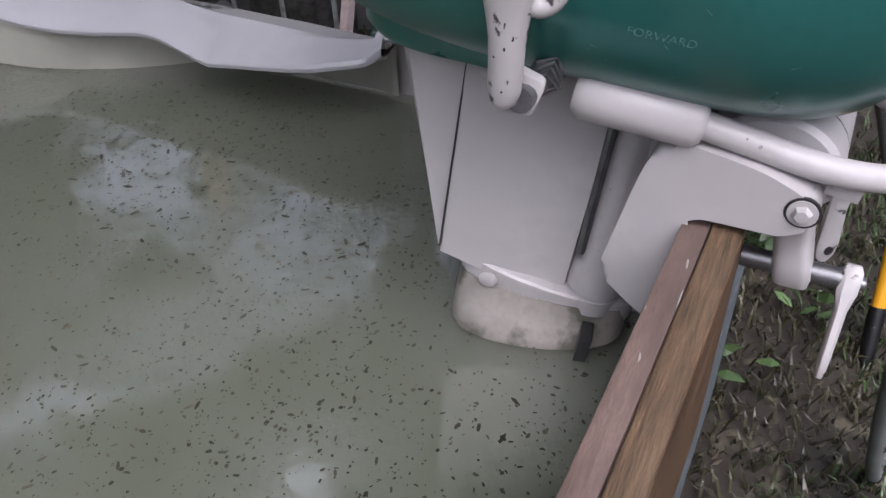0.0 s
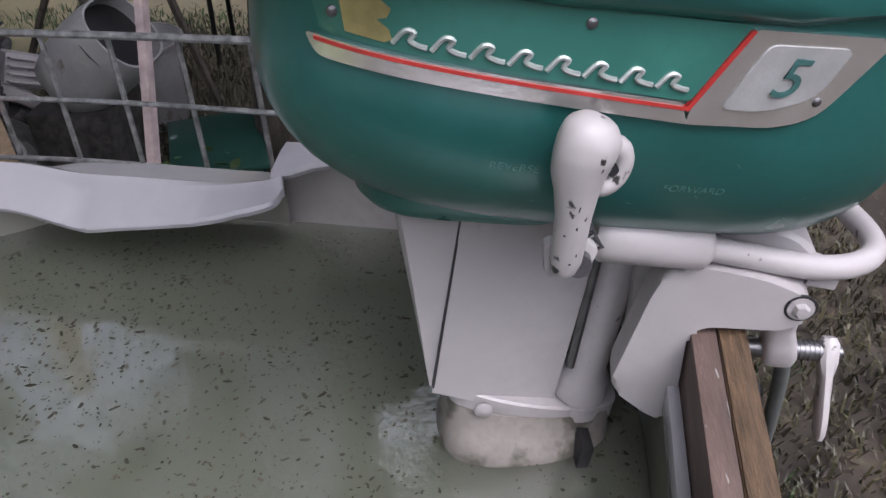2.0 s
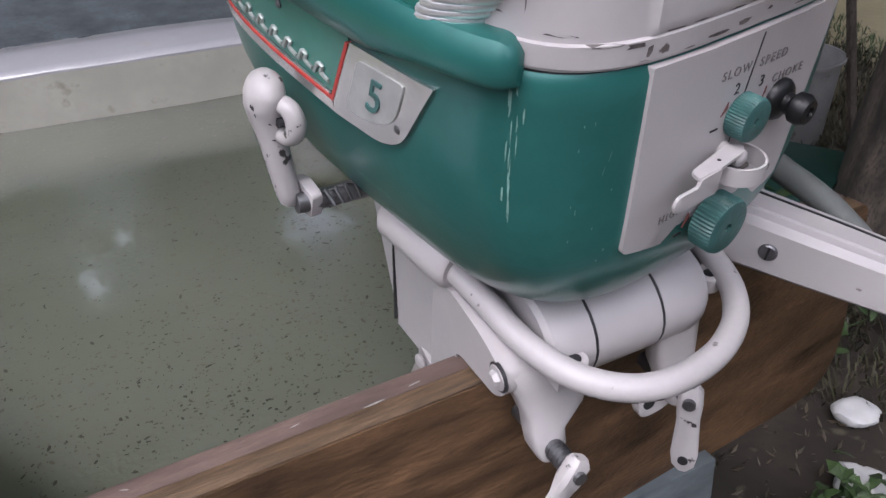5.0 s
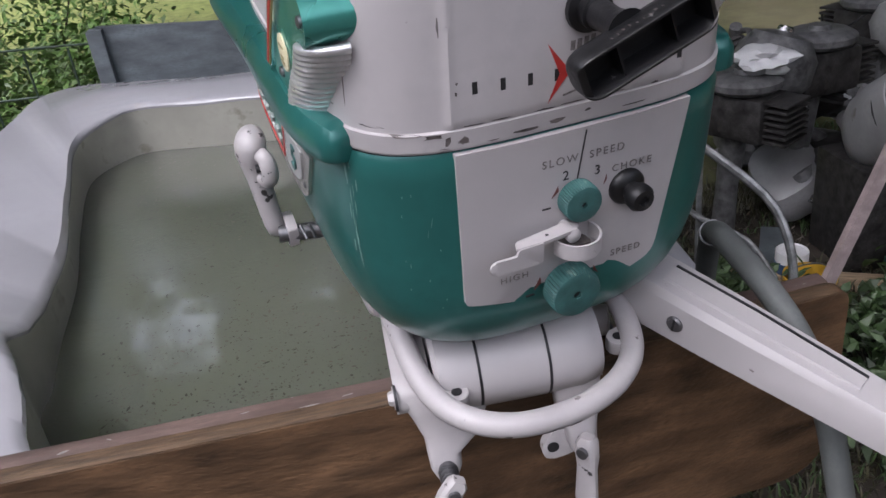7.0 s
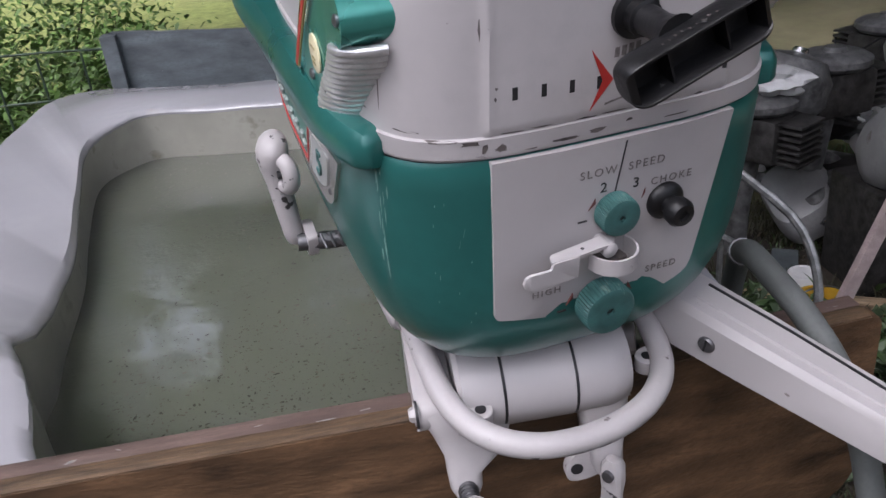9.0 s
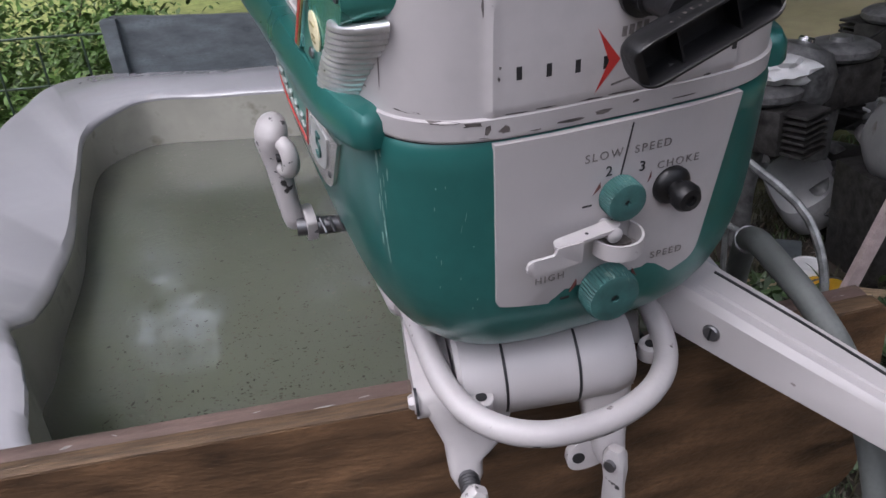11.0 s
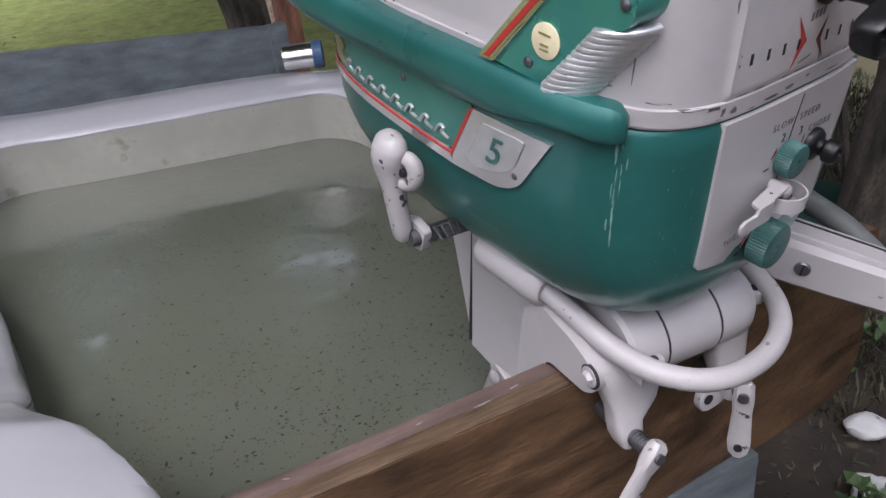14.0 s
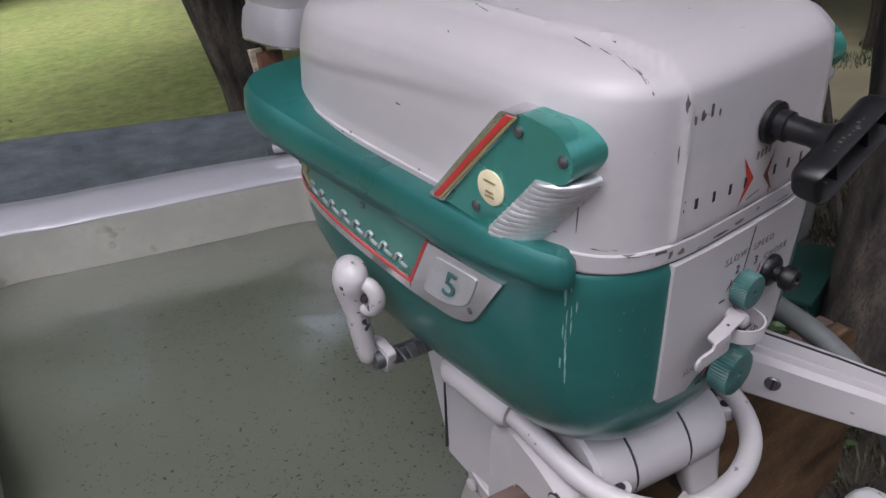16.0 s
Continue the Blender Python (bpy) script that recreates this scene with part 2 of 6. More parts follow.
def ground_material():
    m = SOIL.copy()
    m.name = "lawn_and_soil"
    nt = m.node_tree
    bs = nt.nodes["Principled BSDF"]
    src = bs.inputs["Base Color"].links[0].from_socket
    geo = nt.nodes.new("ShaderNodeNewGeometry")
    sep = nt.nodes.new("ShaderNodeSeparateXYZ")
    nt.links.new(geo.outputs["Position"], sep.inputs[0])
    n1 = nt.nodes.new("ShaderNodeTexNoise")
    n1.inputs["Scale"].default_value, n1.inputs["Detail"].default_value = 1.6, 6
    nt.links.new(geo.outputs["Position"], n1.inputs["Vector"])
    n2 = nt.nodes.new("ShaderNodeTexNoise")
    n2.inputs["Scale"].default_value, n2.inputs["Detail"].default_value = 0.5, 4
    nt.links.new(geo.outputs["Position"], n2.inputs["Vector"])
    green = nt.nodes.new("ShaderNodeMix")
    green.data_type = "RGBA"
    green.inputs[6].default_value, green.inputs[7].default_value = (0.15, 0.212, 0.045, 1), (0.27, 0.275, 0.105, 1)
    nt.links.new(n2.outputs[0], green.inputs[0])
    n3 = nt.nodes.new("ShaderNodeTexNoise")
    n3.inputs["Scale"].default_value, n3.inputs["Detail"].default_value = 7.0, 10
    n3.inputs["Roughness"].default_value = 0.75
    nt.links.new(geo.outputs["Position"], n3.inputs["Vector"])
    tone = nt.nodes.new("ShaderNodeMapRange")
    tone.inputs[1].default_value, tone.inputs[2].default_value = 0.3, 0.7
    tone.inputs[3].default_value, tone.inputs[4].default_value = 0.55, 1.5
    nt.links.new(n3.outputs[0], tone.inputs[0])
    blotch = nt.nodes.new("ShaderNodeHueSaturation")
    nt.links.new(tone.outputs[0], blotch.inputs["Value"])
    nt.links.new(green.outputs[2], blotch.inputs["Color"])
    # lawn begins behind the tub; near it the soil shows
    add = nt.nodes.new("ShaderNodeMath")
    add.operation = "MULTIPLY_ADD"
    add.inputs[1].default_value, add.inputs[2].default_value = 3.0, -1.5
    nt.links.new(n1.outputs[0], add.inputs[0])
    s = nt.nodes.new("ShaderNodeMath")
    s.operation = "ADD"
    nt.links.new(sep.outputs[1], s.inputs[0])
    nt.links.new(add.outputs[0], s.inputs[1])
    r = nt.nodes.new("ShaderNodeMapRange")
    r.inputs[1].default_value, r.inputs[2].default_value = 2.0, 4.2
    nt.links.new(s.outputs[0], r.inputs[0])
    x = nt.nodes.new("ShaderNodeMix")
    x.data_type = "RGBA"
    # little lawn on the side of the clutter
    side = nt.nodes.new("ShaderNodeMapRange")
    side.inputs[1].default_value, side.inputs[2].default_value = 1.2, 3.2
    side.inputs[3].default_value, side.inputs[4].default_value = 1.0, 0.25
    nt.links.new(sep.outputs[0], side.inputs[0])
    lawn = nt.nodes.new("ShaderNodeMath")
    lawn.operation = "MULTIPLY"
    nt.links.new(r.outputs[0], lawn.inputs[0])
    nt.links.new(side.outputs[0], lawn.inputs[1])
    nt.links.new(lawn.outputs[0], x.inputs[0])
    # paler sandy soil beyond the clutter
    sand = nt.nodes.new("ShaderNodeMapRange")
    sand.inputs[1].default_value, sand.inputs[2].default_value = 1.7, 3.2
    wander = nt.nodes.new("ShaderNodeMath")
    wander.operation = "MULTIPLY_ADD"
    wander.inputs[1].default_value, wander.inputs[2].default_value = 5.0, -2.5
    nt.links.new(n2.outputs[0], wander.inputs[0])
    reach = nt.nodes.new("ShaderNodeMath")
    reach.operation = "ADD"
    nt.links.new(sep.outputs[0], reach.inputs[0])
    nt.links.new(wander.outputs[0], reach.inputs[1])
    nt.links.new(reach.outputs[0], sand.inputs[0])
    beyond = nt.nodes.new("ShaderNodeMapRange")
    beyond.inputs[1].default_value, beyond.inputs[2].default_value = 0.9, 1.9
    nt.links.new(sep.outputs[1], beyond.inputs[0])
    strip = nt.nodes.new("ShaderNodeMath")
    strip.operation = "MULTIPLY"
    nt.links.new(sand.outputs[0], strip.inputs[0])
    nt.links.new(beyond.outputs[0], strip.inputs[1])
    dry = nt.nodes.new("ShaderNodeMix")
    dry.data_type = "RGBA"
    nt.links.new(strip.outputs[0], dry.inputs[0])
    nt.links.new(src, dry.inputs[6])
    pale = nt.nodes.new("ShaderNodeMix")
    pale.data_type = "RGBA"
    pale.inputs[6].default_value, pale.inputs[7].default_value = (0.20, 0.185, 0.105, 1), (0.47, 0.40, 0.28, 1)
    nt.links.new(n1.outputs[0], pale.inputs[0])
    nt.links.new(pale.outputs[2], dry.inputs[7])
    nt.links.new(dry.outputs[2], x.inputs[6])
    nt.links.new(blotch.outputs[0], x.inputs[7])
    nt.links.new(x.outputs[2], bs.inputs["Base Color"])
    return m


GROUND = ground_material()
ground()


# ---- the tub, its water and its board ----
def decal(name, target, shapes, axis, material, lift=0.00035):
    """Thin marks laid on a mesh: each shape is a polygon, cast along the axis (a local direction) onto the target."""
    targets = target if isinstance(target, tuple) else (target,)
    trees = [BVHTree.FromPolygons([v.co for v in o.data.vertices], [tuple(p.vertices) for p in o.data.polygons]) for o in targets]
    ax = Vector(axis).normalized()
    bm = bmesh.new()
    for pts in shapes:
        vs = []
        for p in pts:
            hits = [h for h in (b.ray_cast(Vector(p) - ax * 0.3, ax) for b in trees) if h[0] is not None]
            if not hits:
                break
            vs.append(min(hits, key=lambda h: h[3])[0] - ax * lift)
        if len(vs) == len(pts):
            bm.faces.new([bm.verts.new(v) for v in vs])
    ob = part(name, bm, material, targets[0], "", None, False)
    return tagged(ob, kind="stuff")


def flake(rnd, c, e, f, length, width, n=8):
    """A ragged patch about c, length along e and width along f."""
    out = []
    for k in range(n):
        t = 2 * math.pi * k / n
        q = rnd.uniform(0.45, 1.0)
        out.append(Vector(c) + Vector(e) * length * 0.5 * q * math.cos(t) + Vector(f) * width * 0.5 * q * math.sin(t))
    return out


INNER = [(-0.41, 0.05), (-0.436, 0.10), (-0.455, 0.165), (-0.486, 0.245), (-0.520, 0.315), (-0.553, 0.385), (-0.555, 0.455), (-0.574, 0.58), (-0.598, 0.80), (-0.650, 1.06), (-0.690, 1.35),
         (-0.625, 1.49), (-0.55, 1.52), (-0.40, 1.485), (-0.1, 1.42), (0.08, 1.39), (0.155, 1.36), (0.2, 1.28), (0.222, 1.1), (0.237, 0.95), (0.238, 0.865), (0.222, 0.757), (0.217, 0.61), (0.229, 0.535), (0.243, 0.506), (0.272, 0.502)]
OUTER = [(-0.80, 0.02), (-0.83, 0.15), (-0.845, 0.3), (-0.86, 0.45), (-0.865, 0.5), (-0.87, 0.56), (-0.875, 0.63), (-0.885, 0.78), (-0.90, 1.1), (-0.91, 1.5), (-0.88, 1.80),
         (-0.78, 1.85), (-0.66, 1.81), (-0.40, 1.74), (-0.1, 1.67), (0.1, 1.615), (0.22, 1.54), (0.29, 1.42), (0.325, 1.1), (0.319, 0.95), (0.312, 0.865), (0.291, 0.757), (0.292, 0.61), (0.296, 0.548), (0.298, 0.525), (0.299, 0.512)]


def bathtub():
    tub = empty("bathtub", Matrix.Translation((0, 0, GROUND_Z)), "old white moulded bathtub filled with murky water, chipped rim", "bathtub")
    # matched points of the inner and the outer edge of the rim
    def dense(pts):
        return spline([(x, y, 0) for x, y in pts], 7)
    a, b = dense(INNER), dense(OUTER)
    lift = Vector((0, 0, -GROUND_Z))
    rings = []
    for i, (p, q) in enumerate(zip(a, b)):
        d = (q - p).normalized()
        w = (q - p).length
        k = i / (len(a) - 1)
        right = smoothstep(0.70, 0.82, k)
        wob = 0.006 * noise.noise((p.x * 6, p.y * 6, 2))
        # on the far side the edge sags, with a fold in it
        dip = right * float(np.interp(p.y, [0.5, 0.535, 0.61, 0.757, 0.865, 0.95, 1.1], [0, -0.005, -0.018, -0.043, -0.026, -0.014, 0]))
        zz = RIM_Z + wob
        left = (1 - right) * (1 - smoothstep(-0.55, -0.35, p.x) * smoothstep(1.2, 1.4, p.y))
        drop = float(np.interp(p.y, [0.05, 0.25, 0.33, 0.385, 0.455, 0.58, 0.80, 1.06, 1.36, 1.5], [0.055, 0.055, 0.035, 0.022, -0.01, -0.045, -0.052, -0.045, -0.015, 0]))
        dip += left * min(drop, 0.0)
        zz += left * max(drop, 0.0)
        fold = -0.010 * right * math.exp(-((p.y - 0.775) / 0.016) ** 2)
        edge = 0.012 * (1 - right) + 0.045 * right
        q = min(1.0, w / 0.09)
        edge *= q
        # the wall stands back under the cut edge, but for the far end
        side = 1 - smoothstep(1.08, 1.36, p.y)
        tuck = side * right * max(0.0, 0.372 - p.x) + 0.004 * side * (1 - right)
        slope = 0.1 * side * (1 - right)
        sag = right * side
        brow = min(RIM_Z - 0.06 * (1 - sag) - 0.045 * sag, zz - 0.03 + dip)
        wall = [(tuck - 0.045 - 0.06 * slope, WATER_Z - 0.30), (tuck - 0.055 * slope, WATER_Z - 0.05), (tuck - 0.004 - 0.02 * slope, brow), ((0.7 * w if sag > 0.5 else tuck * 0.8) - 0.004, zz - 0.026 + dip), (-0.004, zz - 0.012 + dip)]
        far = max(w, tuck + 0.006)
        top = [(-0.004, zz - 0.012 + dip), (-0.006, zz - 0.006 + dip), (-0.003, zz - 0.001 + dip + fold),
               (edge, zz + 0.005 + (0.45 + 0.45 * left) * dip + fold), (w * 0.55, zz + 0.008 + (0.3 + 0.25 * left) * dip + 0.6 * fold), (w - 0.03 * q, zz + 0.004), (w - 0.006 * q, zz - 0.008), (w, zz - 0.03 + 0.012 * sag), (far - 0.004 * q, zz - 0.06 + 0.018 * sag), (far - 0.02 * q * (1 - sag), zz - 0.065)]
        ragged = 0.0025 * noise.noise((p.x * 60, p.y * 60, 8)) * (1 if i % 2 else 0.4)
        rings.append(([p + d * x + Vector((0, 0, z)) for x, z in wall], [p + d * (x + ragged * (j < 3)) + Vector((0, 0, z)) for j, (x, z) in enumerate(top)]))
    inner = [[v + lift for v in r[0]] for r in rings]
    rim = [[v + lift for v in r[1]] for r in rings]
    part("rim", loft(rim, (False, False), False), TUB, tub)
    part("basin", loft(inner, (False, False), False), TUB_IN, tub, "stained greyish inner wall of the tub")
    # the recessed end beside the board, on the far side from the wide rim
    end = [(0.3725, 0.66), (0.3735, 0.58), (0.373, 0.50), (0.368, 0.42), (0.362, 0.3), (0.35, 0.046)]
    e = spline([(x, y, 0) for x, y in end], 6)
    wall, lip = [], []
    for i, p in enumerate(e):
        t = (e[min(i + 1, len(e) - 1)] - e[max(i - 1, 0)]).normalized()
        o = Vector((-t.y, t.x, 0))
        up = 0.045 * smoothstep(0.56, 0.53, p.y)
        wall.append([p - o * 0.02 + Vector((0, 0, WATER_Z - 0.045)) + lift, p + Vector((0, 0, WATER_Z)) + lift, p + o * 0.002 + Vector((0, 0, RIM_Z - 0.05 + up)) + lift])
        if p.y < 0.53:
            over = float(np.interp(p.y, [0.05, 0.30, 0.36, 0.40, 0.45, 0.475, 0.50, 0.53], [0.02, 0.06, 0.075, 0.048, 0.034, 0.045, 0.066, 0.075]))
            lip.append([p + o * a + Vector((0, 0, RIM_Z + z)) + lift for a, z in ((0.0, -0.008), (-over, -0.012), (-over - 0.003, -0.006), (-over + 0.003, 0.0), (-over * 0.4, 0.006), (0.0, 0.005), (0.006, -0.004), (0.008, -0.03))])
    part("basin_end", loft(wall, (False, False), False), TUB_END, tub, "splashed inner end wall of the tub")
    part("end_rim", loft(lip, (False, False), False), TUB, tub)
    # outer skirt down to the soil
    hull = [Vector((max(q.x, 0.40) if q.x > 0.2 and q.y < 1.25 else q.x, q.y, 0)) for q in b]
    skirt = [[h + lift + Vector((0, 0, z)) + (q - p).normalized() * o for z, o in ((RIM_Z - 0.06, -0.02), (0.1, -0.07), (-0.2, -0.12), (GROUND_Z, -0.15))] for p, q, h in zip(a, b, hull) if q.x < 0.2 or q.y > 0.8]
    part("skirt", loft(skirt, (False, False), False), TUB_IN, tub)
    # water
    bm = bmesh.new()
    outline = [Vector((p.x, p.y, WATER_Z)) + (q - p).normalized() * (0.02 if p.x > 0 or p.y > 1.36 else 0.006 + 0.014 * (1 - smoothstep(1.08, 1.36, p.y))) for p, q in zip(a, b)]
    outline = [v for v in outline if not (v.x > 0.1 and v.y < 1.12)] + [Vector((0.378, 1.0, WATER_Z)), Vector((0.38, 0.8, WATER_Z))] + [Vector((x + 0.008, y, WATER_Z)) for x, y in end]
    outline = [Vector((-0.53, 0.046, WATER_Z))] + outline
    up = [bm.verts.new(v) for v in outline]
    down = [bm.verts.new((v.x + (-0.12 - v.x) * 0.3, v.y + (0.75 - v.y) * 0.25, v.z - 0.3)) for v in outline]
    caps = [bm.faces.new(up), bm.faces.new(down[::-1])]
    for i in range(len(up)):
        bm.faces.new((up[i], down[i], down[(i + 1) % len(up)], up[(i + 1) % len(up)]))
    bmesh.ops.triangulate(bm, faces=caps)
    w = tagged(part("water", bm, WATER, None), "murky grey-green water with floating specks", "water", kind="structure")
    return tub


def water_material():
    m = bpy.data.materials.new("murky_water")
    m.use_nodes = True
    nt = m.node_tree
    bs = nt.nodes["Principled BSDF"]
    tc = nt.nodes.new("ShaderNodeNewGeometry")
    n = nt.nodes.new("ShaderNodeTexNoise")
    n.inputs["Scale"].default_value, n.inputs["Detail"].default_value = 3.0, 6
    nt.links.new(tc.outputs["Position"], n.inputs["Vector"])
    x = nt.nodes.new("ShaderNodeMix")
    x.data_type = "RGBA"
    x.inputs[6].default_value, x.inputs[7].default_value = (0.125, 0.138, 0.104, 1), (0.158, 0.170, 0.134, 1)
    nt.links.new(n.outputs[0], x.inputs[0])
    nt.links.new(x.outputs[2], bs.inputs["Base Color"])
    bs.inputs["Roughness"].default_value = 0.015
    bs.inputs["IOR"].default_value = 1.38
    # cloudy water: light spreads inside it
    bs.inputs["Subsurface Weight"].default_value = 1.0
    bs.inputs["Subsurface Radius"].default_value = (1.0, 1.0, 0.9)
    bs.inputs["Subsurface Scale"].default_value = 0.4
    bs.inputs["Specular IOR Level"].default_value = 1.0
    # a thin film on top, its coat raised to strengthen the reflected sky
    bs.inputs["Coat Weight"].default_value = 1.0
    bs.inputs["Coat Roughness"].default_value = 0.02
    bs.inputs["Coat IOR"].default_value = 1.75
    # calm in places, crinkled by a dusty film in others
    film = nt.nodes.new("ShaderNodeTexNoise")
    film.inputs["Scale"].default_value, film.inputs["Detail"].default_value = 11.0, 3
    nt.links.new(tc.outputs["Position"], film.inputs["Vector"])
    h = None
    for sc, det, lo, hi in ((6.0, 2, 0.03, 0.04), (34.0, 3, 0.022, 0.08), (130.0, 4, 0.01, 0.09)):
        w = nt.nodes.new("ShaderNodeTexNoise")
        w.inputs["Scale"].default_value, w.inputs["Detail"].default_value = sc, det
        nt.links.new(tc.outputs["Position"], w.inputs["Vector"])
        amount = nt.nodes.new("ShaderNodeMapRange")
        amount.inputs[1].default_value, amount.inputs[2].default_value, amount.inputs[3].default_value, amount.inputs[4].default_value = 0.42, 0.62, lo, hi
        nt.links.new(film.outputs[0], amount.inputs[0])
        b = nt.nodes.new("ShaderNodeBump")
        b.inputs["Distance"].default_value = 0.01
        nt.links.new(amount.outputs[0], b.inputs["Strength"])
        nt.links.new(w.outputs[0], b.inputs["Height"])
        if h:
            nt.links.new(h.outputs[0], b.inputs["Normal"])
        h = b
    nt.links.new(h.outputs[0], bs.inputs["Normal"])
    nt.links.new(h.outputs[0], bs.inputs["Coat Normal"])
    return m


WATER = water_material()
bathtub()


def board_wear(backing, board):
    rnd = random.Random(5)
    X, Y = Vector((1, 0, 0)), Vector((0, 1, 0))
    marks = [flake(rnd, (x, y, 0.19), X + Y * sl, Y - X * sl, l, w) for x, y, l, w, sl in ((-0.283, 0.033, 0.022, 0.004, 1.2), (-0.372, 0.034, 0.014, 0.005, 0.3), (-0.36, 0.03, 0.02, 0.0025, 1.4), (-0.20, 0.036, 0.012, 0.002, 0.2), (-0.10, 0.03, 0.016, 0.0018, 0.1), (-0.33, 0.04, 0.01, 0.002, -0.5), (0.2, 0.05, 0.02, 0.003, 0.2))]
    marks += [flake(rnd, (-0.45 + 0.022 * k + rnd.uniform(-0.008, 0.008), 0.0262, 0.19), X, Y, rnd.uniform(0.008, 0.026), rnd.uniform(0.0008, 0.0022)) for k in range(20) if rnd.random() < 0.6]
    decal("crack", backing, marks, (0, 0, -1), PAINT_REST)


def bowed(bm):
    """The board bends back towards one end and dips towards the other."""
    long = [e for e in bm.edges if abs(e.verts[0].co.x - e.verts[1].co.x) > 0.1]
    bmesh.ops.subdivide_edges(bm, edges=long, cuts=14)
    for v in bm.verts:
        t = max(0.0, v.co.x + 0.04)
        v.co.y += 0.10 * t * t / (t + 0.05)
        low = min(1.0, max(0.0, (-0.05 - v.co.x) / 0.41))
        v.co.y += 0.006 * low
        v.co.z -= 0.003 + 0.010 * low
    return bm


def transom_board():
    t = empty("transom_board", Matrix.Translation((0, 0, 0.325)), "thick varnished brown board with a plywood backing, worn edges", "board")
    front = rounded([(-0.475, -0.038), (0.425, -0.06), (0.425, 0.185), (-0.475, 0.185)], [0.004, 0.08, 0.012, 0.004], 6)
    part("board", bowed(prism(front, "y", 0.0, 0.0235, 0.001)), WOOD, t, "brown stained front board")
    part("batten", bowed(box((-0.474, 0.001, 0.1835), (0.412, 0.0225, 0.1872), 0.0008)), WOOD_EDGE, t, "bare grained top edge of the board")
    backing = part("backing", bowed(box((-0.46, 0.0242, 0.02), (0.415, 0.045, 0.186), 0.002)), WOOD_TOP, t, "weathered greyish plywood backing")
    board_wear(backing, t)
    part("flange", bowed(box((-0.43, 0.0455, 0.09), (0.40, 0.057, 0.125), 0.003)), TUB, t, "cut white edge of the tub behind the board")
    part("end_wall", bowed(box((-0.43, 0.0455, -0.045), (0.40, 0.0535, 0.0895), 0.002)), TUB_LOW, t, "stained wall of the tub end, the shade under its cut edge put into the colour")
    part("flange", box((-0.56, 0.0455, -0.2), (-0.4305, 0.053, 0.10), 0.002), TUB, t)
    part("apron", box((-0.40, 0.004, -0.28), (0.215, 0.022, -0.045), 0.002), GREY_WOOD, t, "grey painted board under the brown one")
    return t


transom_board()


def rubber_pad():
    t = part("rubber_pad", box((0.134, 0.0425, 0.5115), (0.172, 0.060, 0.517), 0.002), BLACK)
    tagged(t, "small black rubber pad lying on the board", "pad")


rubber_pad()


def grey_panel():
    l, r = Vector((-0.71, 1.87, 0)), Vector((0.15, 1.66, 0))
    d = (r - l).normalized()
    o = Vector((-d.y, d.x, 0)) * 0.02
    rings = []
    for k in range(13):
        p = l.lerp(r, k / 12)
        z = 0.58 - 0.045 * k / 12 + 0.003 * noise.noise((k * 0.7, 0, 0))
        rings.append([p + Vector((0, 0, 0.0)), p + Vector((0, 0, z)), p + o + Vector((0, 0, z)), p + o])
    th = empty("plywood_panel", Matrix.Translation((0, 0, 0)), "weathered grey painted plywood panel behind the tub", "panel")
    part("sheet", loft(rings), GREY_WOOD, th)
    for p in (l, r):
        part("post", box((p.x - 0.022, p.y - 0.03, GROUND_Z), (p.x + 0.022, p.y + 0.02, 0.575 if p is l else 0.54), 0.003), GREY_WOOD, th)
    return th


grey_panel()


# ---- the outboard motor ----
MOTOR = Matrix.Translation((0.057, 0.095, 0.6)) @ Matrix.Rotation(radians(12), 4, "Z") @ Matrix.Rotation(radians(9), 4, "X")
motor = empty("outboard_motor", MOTOR, "vintage teal and white outboard motor clamped to the board", "outboard motor")
HW, FR, RR = 0.166, -0.162, 0.322   # half width, front and rear of the cowl


def plan(a, f, b, h, n=4.0, m=72):
    out = []
    for k in range(m):
        t = 2 * math.pi * k / m
        c, s = math.cos(t), math.sin(t)
        out.append(Vector((a * math.copysign(abs(c) ** (2 / n), c), (b if s > 0 else -f) * math.copysign(abs(s) ** (2 / n), s), h)))
    return out


def side_u(r, a=HW, n=4.0):
    """Half width of the cowl at r."""
    q = abs(r / (RR if r > 0 else FR))
    return a * max(0.0, 1 - q ** n) ** (1 / n)


def round_down(h, top, p=2.2):
    t = max(0.0, min(1.0, h / top))
    return (1 - (1 - t) ** p) ** (1 / p)


def front_drop(r):
    """The joint between hood and lower cowl sits lower at the front."""
    return -0.0085 * (1 - smoothstep(-0.13, -0.02, r))


def lower_cowl():
    rings = []
    for h in (0.0, 0.002, 0.006, 0.013, 0.023, 0.036, 0.052, 0.07, 0.09, 0.11, 0.13, 0.155, 0.18, 0.2, 0.216, 0.222):
        a = 0.085 + (HW - 0.085) * round_down(h, 0.15)
        f = -0.095 + (FR + 0.095) * round_down(h, 0.085)
        b = 0.20 + (RR - 0.20) * round_down(h, 0.13)
        if h > 0.218:
            a, f, b = a - 0.003, f + 0.003, b - 0.003
        ring = plan(a, f, b, h, 3.2 + 0.8 * min(1, h / 0.1))
        for p in ring:
            p.z += front_drop(p.y) * smoothstep(0.16, 0.21, h)
        rings.append(ring)
    pan = part("lower_cowl", loft(rings), TEAL, motor, "teal painted lower cowl with scratches")
    # collar under the rear of the cowl
    col = [[Vector((u, r + 0.135, h)) for u, r, _ in plan(0.082 * s, -0.08 * s, 0.11 * s, 0)] for h, s in ((0.012, 1.0), (-0.012, 0.98), (-0.022, 0.9), (-0.023, 0.8))]
    part("collar", loft(col), TEAL, pan)
    return pan


pan = lower_cowl()


